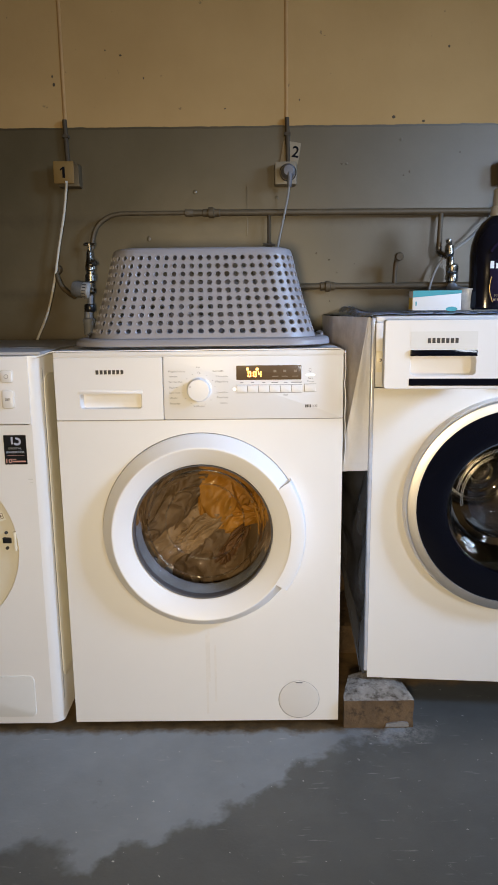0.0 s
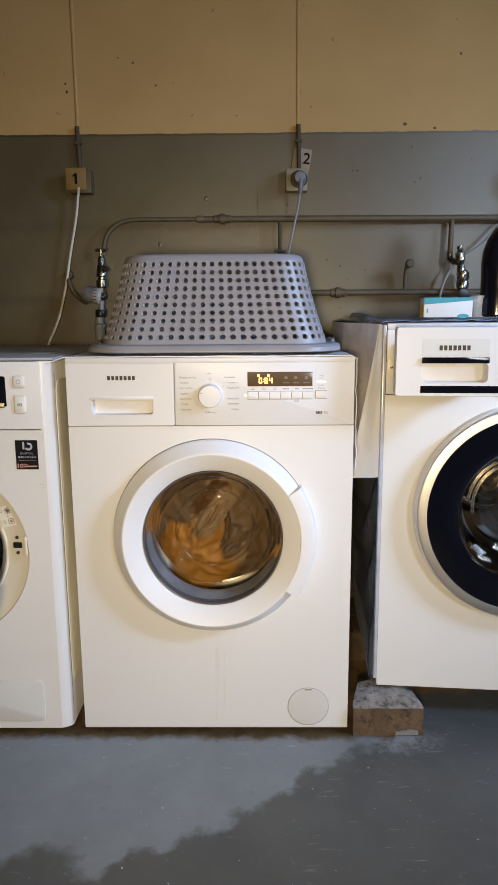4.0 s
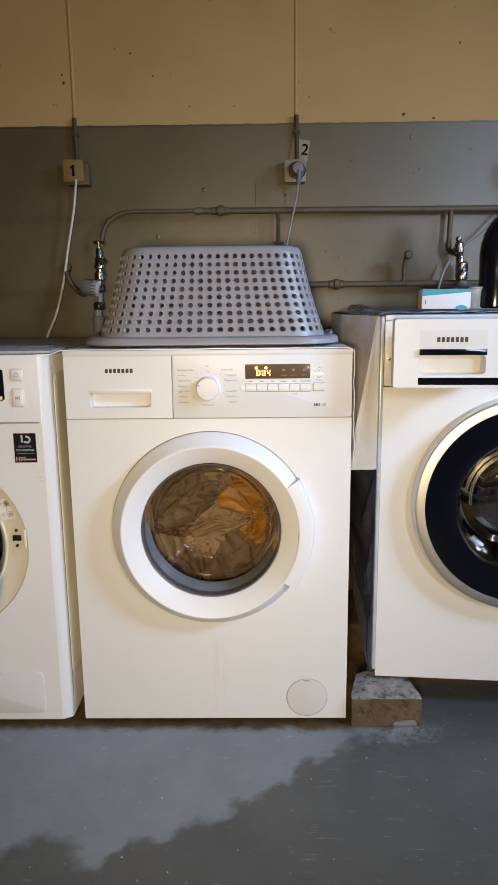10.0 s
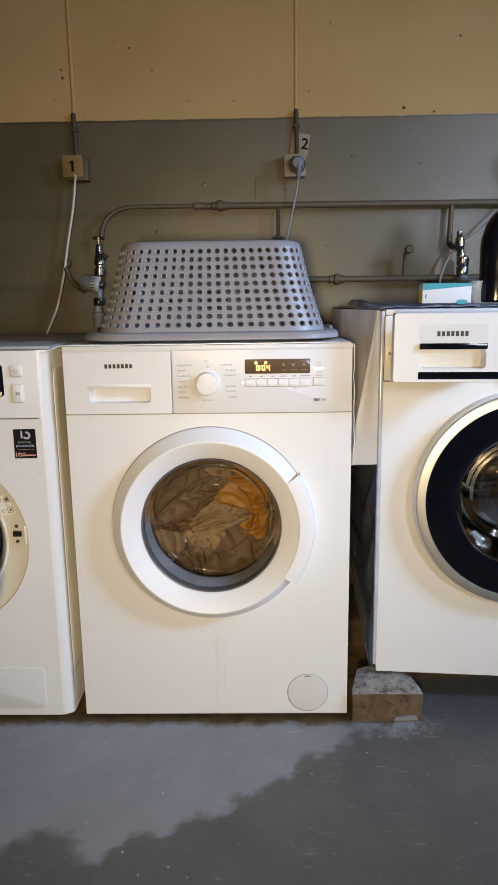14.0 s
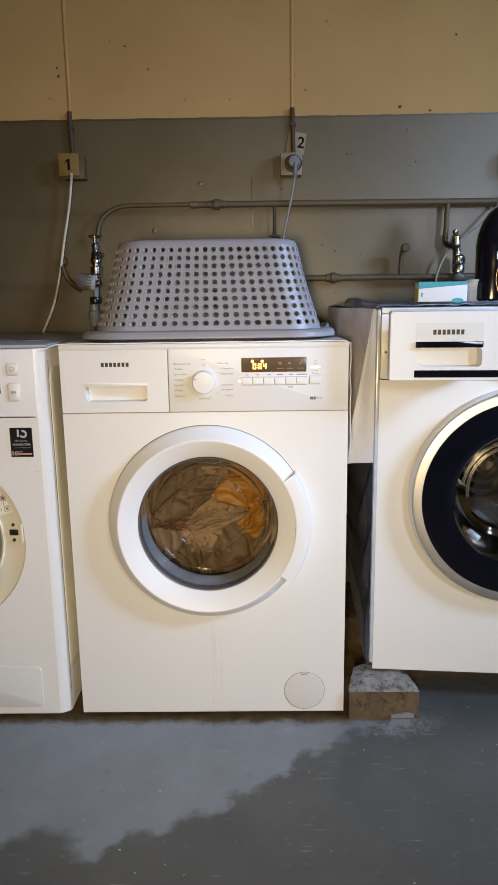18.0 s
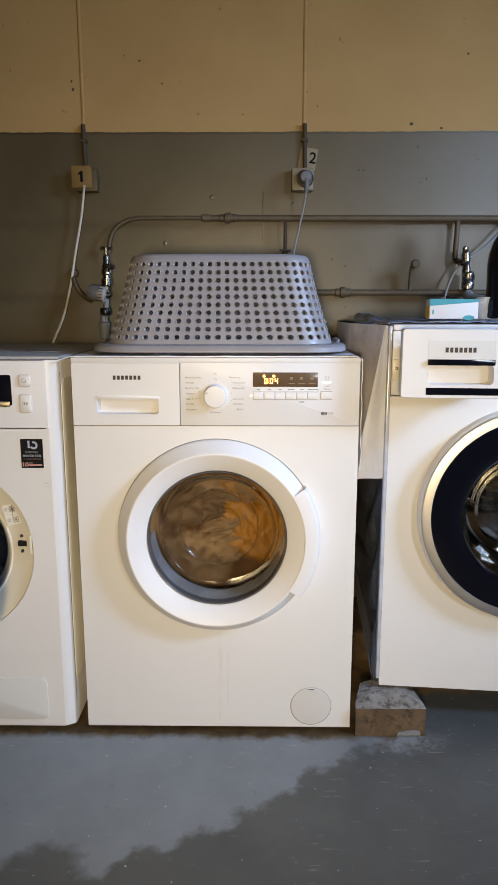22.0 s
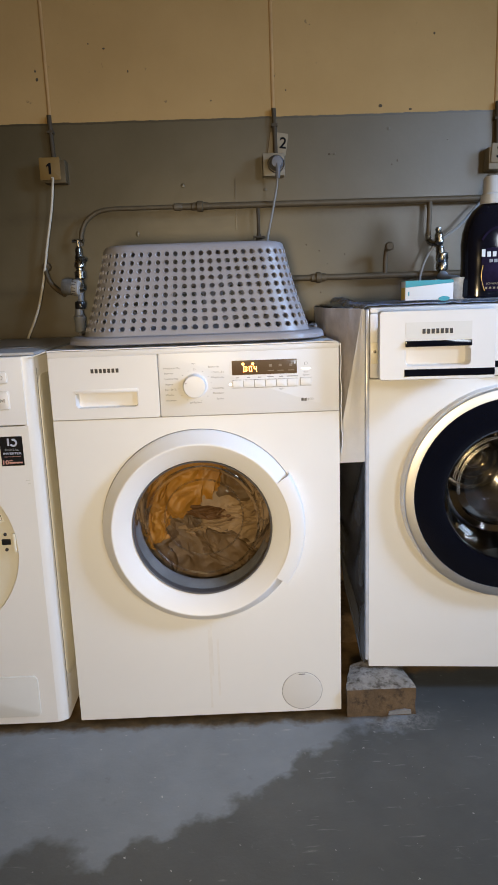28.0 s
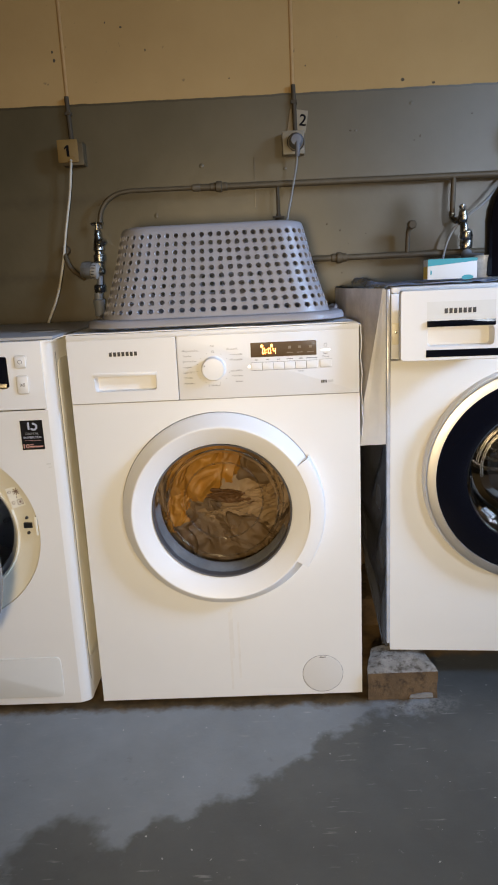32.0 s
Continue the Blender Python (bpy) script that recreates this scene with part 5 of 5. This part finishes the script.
hose = solid("drain_hose", tube([(-0.445, BACK - 0.012, 1.052), (-0.441, BACK - 0.03, 1.035), (-0.428, BACK - 0.04, 1.005), (-0.408, BACK - 0.045, 0.985), (-0.385, TY, 0.972)], 0.0062, 12, smooth_steps=5), PIPE_PAINT)
tagged(hose, "short grey hose from the wall to the meter", "hose")
part("wall_rosette", lathe([(0.0, BACK - 0.017), (0.011, BACK - 0.016), (0.014, BACK - 0.006), (0.014, BACK)], (-0.445, 0, 1.052), seg=16), PIPE_PAINT, hose)

right_tap = thing("water_tap", (0.67, PY - 0.03, 1.05), "old chrome garden-type water tap on the wall pipe", "water tap")
part("inlet", tube([(0.642, PY, 1.105), (0.644, PY - 0.004, 1.085), (0.662, PY - 0.022, 1.074)], 0.0085, 12, smooth_steps=4), DULL_CHROME, right_tap)
part("tap_body", turned(lathe([(0.0, 0.060), (0.0075, 0.058), (0.0085, 0.052), (0.0065, 0.046), (0.0115, 0.040), (0.0125, 0.018), (0.0085, 0.012), (0.0105, 0.008), (0.0115, -0.012), (0.0, -0.014)], (0, 0, 0), "Z", 18), Matrix.Translation((0.668, PY - 0.028, 1.062)) @ Matrix.Rotation(radians(-6), 4, "Y")), DULL_CHROME, right_tap)
part("union_nut", lathe([(0.010, 1.054), (0.0165, 1.049), (0.0178, 1.033), (0.0150, 1.027), (0.0178, 1.021), (0.0165, 1.006), (0.011, 1.002), (0.0095, 0.985), (0.0, 0.985)], (0.6745, PY - 0.028, 0), "Z", 14), DULL_CHROME, right_tap)
part("hose_end", tube([(0.6755, PY - 0.03, 0.99), (0.678, PY - 0.05, 0.978), (0.70, PY - 0.09, 0.972), (0.72, PY - 0.12, 0.965)], 0.015, 14, smooth_steps=4), PVC_GREY, right_tap)


def conduit(x, z_top=2.4):
    ob = thing("cable_conduit", (x, BACK - 0.012, 1.6), "painted cable conduit down the wall to a socket", "conduit", "wall conduits")
    part("upper_conduit", tube([(x - 0.002, BACK + 0.0028, z_top), (x, BACK + 0.0028, 1.436)], 0.0058, 14), CONDUIT_CREAM, ob)
    part("lower_conduit", tube([(x + 0.001, BACK - 0.011, 1.452), (x + 0.004, BACK - 0.010, 1.32)], 0.0062, 12), CONDUIT_GREY, ob)
    part("conduit_clip", box(x - 0.007, x + 0.0105, BACK - 0.0175, BACK, 1.405, 1.413, 0.001), CONDUIT_GREY, ob)
    return ob


for x in (-0.400, 0.214, 0.832):
    conduit(x)


def plug_socket(x, z, number, plate, plate_at, lean, label, front, plate_y):
    ob = thing("wall_socket", (x, BACK, z), label, "socket", "numbered wall sockets")
    part("back_box", box(x - 0.034, x + 0.026, front, BACK, z - 0.028, z + 0.032, 0.004), SOCKET_DIM if number == "1" else SOCKET, ob)
    part("number_plate", turned(slab(round_rect(plate_at[2], plate_at[3], 0.003), -0.002, 0.001, 0.001), Matrix.Translation((plate_at[0], plate_y, plate_at[1])) @ Matrix.Rotation(radians(lean), 4, "Y")), plate, ob)
    glyph = slab([(-0.0035, -0.0145), (0.0035, -0.0145), (0.0035, 0.0145), (-0.0015, 0.0145), (-0.009, 0.0085), (-0.009, 0.004), (-0.0035, 0.0075)], plate_y - 0.0028, plate_y - 0.001, 0.0, at=(plate_at[0], plate_at[1])) if number == "1" else None
    part("number", glyph or lettering(number, 0.041, (plate_at[0] + (0.0135 if number == "2" else 0.0), plate_y - 0.0026, plate_at[1]), None, lean, 0.0006), INK, ob)
    return ob


plug_socket(-0.386, 1.300, "1", LABEL_YELLOW, (-0.401, 1.309, 0.056, 0.058), 0, "yellowed wall socket with a number one plate, box darkened for dim wall", BACK - 0.04, BACK - 0.043)
second_socket = plug_socket(0.214, 1.300, "2", LABEL_WHITE, (0.2255, 1.362, 0.050, 0.058), 9, "worn cream wall socket with tilted number two plate", BACK - 0.042, BACK - 0.0035)
part("dish", lathe([(0.021, BACK - 0.0435), (0.0225, BACK - 0.045), (0.0235, BACK - 0.042)], (0.216, 0, 1.303), seg=28), DARK_PRINT, second_socket)
part("plug", lathe([(0.0, BACK - 0.078), (0.0135, BACK - 0.076), (0.0185, BACK - 0.066), (0.0195, BACK - 0.044)], (0.216, 0, 1.303), seg=24), PLUG_GREY, second_socket)
part("plug_tail", tube([(0.217, BACK - 0.07, 1.302), (0.219, BACK - 0.075, 1.285), (0.2175, BACK - 0.07, 1.262)], 0.0065, 10, smooth_steps=3), PLUG_GREY, second_socket)
plug_socket(0.836, 1.298, "3", LABEL_WHITE, (0.829, 1.312, 0.044, 0.050), 3, "worn cream wall socket with a number three plate", BACK - 0.045, BACK - 0.048)


def cable(points, r, material, label):
    ob = solid("power_cable", tube(points, r, 10, smooth_steps=7), material)
    return tagged(ob, label, "cable", "power cables")


cable([(-0.394, BACK - 0.048, 1.285), (-0.400, BACK - 0.035, 1.262), (-0.411, BACK - 0.03, 1.20), (-0.431, BACK - 0.03, 1.109), (-0.450, BACK - 0.03, 1.016), (-0.475, BACK - 0.03, 0.929), (-0.510, BACK - 0.03, 0.854), (-0.545, BACK - 0.025, 0.78)], 0.0036, CABLE_WHITE, "white power cable hanging down from the socket")
cable([(0.2175, BACK - 0.07, 1.264), (0.214, BACK - 0.06, 1.235), (0.203, BACK - 0.055, 1.18), (0.188, BACK - 0.05, 1.11), (0.175, BACK - 0.05, 1.02), (0.17, BACK - 0.04, 0.8)], 0.0032, CABLE_GREY, "grey power cable hanging down from the socket")
cable([(0.838, BACK - 0.05, 1.27), (0.815, BACK - 0.045, 1.225), (0.775, BACK - 0.048, 1.178), (0.725, BACK - 0.05, 1.125), (0.68, BACK - 0.052, 1.092), (0.645, BACK - 0.05, 1.06), (0.622, BACK - 0.048, 1.01), (0.612, BACK - 0.045, 0.94), (0.608, BACK - 0.04, 0.8)], 0.0034, CABLE_GREY, "grey power cable slung past the tap")

# dents, plugs and scars in the wall
random.seed(4)
for x, z, r in ((0.511, 1.453, 0.006), (0.594, 1.442, 0.005), (0.534, 1.394, 0.006), (0.383, 1.332, 0.005), (0.369, 1.332, 0.004), (-0.045, 1.261, 0.007), (-0.178, 1.559, 0.0025), (-0.425, 1.545, 0.004), (-0.428, 1.566, 0.003), (0.044, 1.479, 0.0025), (0.657, 1.631, 0.0035), (0.186, 1.243, 0.006), (0.544, 1.3, 0.003), (-0.239, 1.617, 0.004), (0.337, 1.072, 0.003), (-0.18, 1.135, 0.006), (0.56, 1.31, 0.003), (0.30, 1.09, 0.0025), (0.41, 1.06, 0.002), (0.36, 1.035, 0.002), (0.39, 0.93, 0.002), (0.34, 0.955, 0.002), (-0.40, 1.49, 0.0025), (0.25, 1.50, 0.002), (-0.28, 1.63, 0.002), (0.70, 1.36, 0.003)):
    ob = solid("wall_dent", lathe([(0.0, BACK - 0.0012), (r * 0.55, BACK - 0.0010), (r * 0.85, BACK - 0.0004), (r * 1.05, BACK + 0.0005)], (x, 0, z), seg=7, a0=0, a1=360, squash=random.uniform(0.6, 1.5)), WALL_SCAR if r < 0.0045 or z > 1.434 else WALL)
    tagged(ob, "small filled hole or scar in the plaster", "wall mark", "wall marks", "structure")
tagged(solid("wall_seam", box(0.100, 0.1035, BACK - 0.0012, BACK + 0.001, 1.14, 1.275, 0.0003), WALL), "faint vertical seam in the plaster", "wall seam", kind="structure")

# ---- on the machine top ----
carton = thing("detergent_box", (0.525, 0.16, 0.928), "white and teal cardboard box lying flat", "box")
KX0, KX1, KY = 0.474, 0.583, 0.16
part("carton", box(KX0, KX1, KY, KY + 0.04, 0.9285, 0.9715, 0.0012), CARD, carton)
teal_band = bmesh.new()
front = [(KX0, 0.957), (KX1, 0.9655), (KX1, 0.9718), (KX0, 0.9718)]
lo = [teal_band.verts.new((x, KY - 0.0006, z)) for x, z in front]
hi = [teal_band.verts.new((x, KY + 0.0004, z)) for x, z in front]
teal_band.faces.new(lo)
for k in range(4):
    teal_band.faces.new((lo[k], lo[(k + 1) % 4], hi[(k + 1) % 4], hi[k]))
part("teal_band", teal_band, TEAL, carton)
part("top_print", box(KX0 + 0.001, KX1 - 0.001, KY + 0.001, KY + 0.039, 0.9713, 0.9722), TEAL, carton)
part("side_print", box(KX0 - 0.0006, KX0 + 0.0004, KY + 0.003, KY + 0.036, 0.931, 0.957), CARD_YELLOW, carton)
part("print", lathe([(0.0, KY - 0.0007), (0.013, KY - 0.0007), (0.013, KY)], (0.562, 0, 0.931), seg=20, squash=0.4), TEAL, carton)
part("print", bars([(KX0 + 0.006, KX0 + 0.009, 0.939, 0.948)], KY), TEAL, carton)

cup = thing("dosing_cup", (0.612, 0.205, 0.9275), "cloudy plastic dosing cup behind the box", "cup")
part("cup_wall", lathe([(0.0, 0.9280), (0.0165, 0.9282), (0.0175, 0.930), (0.0205, 0.975), (0.0212, 0.9755), (0.0198, 0.9748), (0.0165, 0.932), (0.0, 0.9305)], (0.612, 0.205, 0), "Z", 28), FROSTED, cup)
part("cup_rim", lathe([(0.0203, 0.9725), (0.0222, 0.9735), (0.0222, 0.9765), (0.0203, 0.977), (0.0203, 0.9725)], (0.612, 0.205, 0), "Z", 28), FROSTED, cup)

BX, BY, BZ = 0.684, 0.20, 0.929
bottle = thing("detergent_bottle", (BX, BY, BZ), "black plastic liquid detergent bottle with grey cap", "bottle")


def flask(rows, material, name, squash=0.55, label="", power=2.6):
    bm = bmesh.new()
    rings = []
    for half, z in rows:
        ring = []
        for n in range(48):
            t = 2 * math.pi * n / 48
            c, s = math.cos(t), math.sin(t)
            k = (abs(c) ** power + abs(s) ** power) ** (-1 / power)
            ring.append(bm.verts.new((BX + half * k * c, BY + max(half * squash, min(half, 0.02)) * k * s, BZ + z)))
        rings.append(ring)
    for a, b in zip(rings, rings[1:]):
        for n in range(48):
            bm.faces.new((a[n], a[(n + 1) % 48], b[(n + 1) % 48], b[n]))
    bm.faces.new(rings[0][::-1])
    bm.faces.new(rings[-1])
    return part(name, bm, material, bottle, label)


flask([(0.068, 0.0), (0.073, 0.004), (0.0735, 0.03), (0.0715, 0.055), (0.0715, 0.085), (0.0725, 0.12), (0.070, 0.145), (0.0615, 0.172), (0.048, 0.193), (0.036, 0.203), (0.030, 0.207)], BOTTLE, "bottle_body")
flask([(0.0300, 0.206), (0.0305, 0.208), (0.030, 0.226), (0.0265, 0.229), (0.0255, 0.262), (0.0235, 0.265)], CAP, "cap", 0.9, "grey screw cap")
LY = BY - 0.0415
part("label_arc", lathe([(0.052, LY + 0.002), (0.047, LY + 0.0012), (0.047, LY + 0.004)], (BX + 0.006, 0, BZ + 0.105), seg=30, a0=25, a1=155), PURPLE, bottle)
part("label_panel", slab(round_rect(0.088, 0.095, 0.02), LY + 0.0008, LY + 0.004, 0.001, at=(BX + 0.004, BZ + 0.062)), PURPLE, bottle, "dark purple printed label")
part("brand_shape", turned(bars([(-0.040 + k * 0.0125, -0.032 + k * 0.0125, 0.0, 0.016 if k in (0, 5, 6) else 0.011) for k in range(7)], LY + 0.0004), Matrix.Translation((BX + 0.0, 0, BZ + 0.090))), CARD, bottle)
part("brand_shape", bars([(BX - 0.022 + k * 0.0105, BX - 0.0145 + k * 0.0105, BZ + 0.0775, BZ + 0.0845) for k in range(5)], LY + 0.0004), GREY_PRINT, bottle)
part("writing", lettering("SCHWARZ", 0.007, (BX - 0.012, LY + 0.0004, BZ + 0.031), 0.032), LABEL_WHITE, bottle)
part("print", bars([(BX - 0.030 + k * 0.009, BX - 0.025 + k * 0.009, BZ + 0.0195, BZ + 0.024) for k in range(6)], LY + 0.0004), LABEL_WHITE, bottle)
part("gold_streak", tube([(BX - 0.036, LY + 0.001, BZ + 0.072), (BX - 0.039, LY + 0.001, BZ + 0.045), (BX - 0.031, LY + 0.001, BZ + 0.016)], 0.0008, 6, smooth_steps=4), GOLD, bottle)
part("print_ring", ring_of((BX + 0.045, BZ + 0.066), 0.018, 0.002, LY + 0.0016), GREY_PRINT, bottle)


# ---- what moves: the drum and the laundry ----
SPINS = ([(0.5, 0), (0.8, 40), (1.0, 112), (1.2, 192), (2.0, 500), (3.0, 878), (4.0, 1250), (6.6, 2120), (7.0, 2196), (7.4, 2200)],
         [(18.6, 0), (18.8, 58), (19.0, 112), (19.4, 205), (20.0, 385), (21.0, 712), (22.0, 1065), (23.0, 1430), (24.0, 1792), (26.4, 2700), (27.0, 2935), (27.4, 2995)])


def eased(rows, t):
    """Share of the whole turn done at t, by straight steps between the rows."""
    if t <= rows[0][0]:
        return 0.0
    for (t0, d0), (t1, d1) in zip(rows, rows[1:]):
        if t <= t1:
            return (d0 + (d1 - d0) * (t - t0) / (t1 - t0)) / rows[-1][1]
    return 1.0


def turn_at(t, rest):
    """Degrees turned (anticlockwise as seen from the front) at t, by the three resting angles and the turns between them."""
    a, b, c = rest
    first_turn = (b - a) - 360 * round((SPINS[0][-1][1] + (b - a)) / 360)
    second_turn = (c - b) + 360 * round((SPINS[1][-1][1] - (c - b)) / 360)
    return a + first_turn * eased(SPINS[0], t) + second_turn * eased(SPINS[1], t)


def times():
    out = [0.0, 0.3] + [round(0.5 + 0.15 * k, 2) for k in range(0, 47)] + [8.0, 13.0, 18.0]
    return out + [round(18.6 + 0.15 * k, 2) for k in range(0, 60)] + [28.0, 32.0]


# resting places of the garments: angle, distance from the axis, depth, own twist, at the start, the middle rest and the end
DEEPER = -0.014
RESTS = [
    ((66, 0.066, 0.176, 12), (28, 0.080, 0.180, -40), (122, 0.076, 0.172, -70)),
    ((205, 0.060, 0.185, 0), (225, 0.035, 0.180, 20), (318, 0.050, 0.180, 40)),
    ((285, 0.105, 0.180, 0), (282, 0.100, 0.180, 50), (258, 0.105, 0.180, 70)),
    ((135, 0.110, 0.195, 0), (125, 0.095, 0.185, 30), (25, 0.105, 0.190, 60)),
    ((0, 0.015, 0.205, 0), (0, 0.015, 0.205, 40), (0, 0.015, 0.205, 90)),
    ((338, 0.060, 0.160, 40), (345, 0.112, 0.160, 60), (190, 0.110, 0.160, 60)),
    ((305, 0.095, 0.140, 110), (205, 0.085, 0.145, 150), (0, 0.020, 0.140, 170)),
    ((250, 0.030, 0.145, -30), (262, 0.030, 0.142, -60), (335, 0.045, 0.142, 40)),
    ((165, 0.085, 0.155, 60), (168, 0.080, 0.155, 40), (300, 0.095, 0.150, 20)),
]


def motions():
    walk(drum, [(t, pose(CX, 0.125, CZ, 0, -turn_at(t, (0, 40, 100)), 0)) for t in times()])
    for ob, rest in zip(CLOTHES, RESTS):
        angles = tuple(r[0] for r in rest)
        rows = []
        for t in times():
            late = t > 13.0
            k = eased(SPINS[late], t)
            a, b = rest[late], rest[late + 1]
            far = a[1] + (b[1] - a[1]) * k + 0.012 * math.sin(6.28 * k * 5) * (1 if 0 < k < 1 else 0)
            deep = DEEPER + a[2] + (b[2] - a[2]) * k
            twist = a[3] + (b[3] - a[3]) * k
            t_deg = turn_at(t, angles)
            rad = radians(t_deg)
            rows.append((t, pose(CX + far * math.cos(rad), deep, CZ + far * math.sin(rad), 0, -(t_deg + twist), 0)))
        walk(ob, rows)


motions()
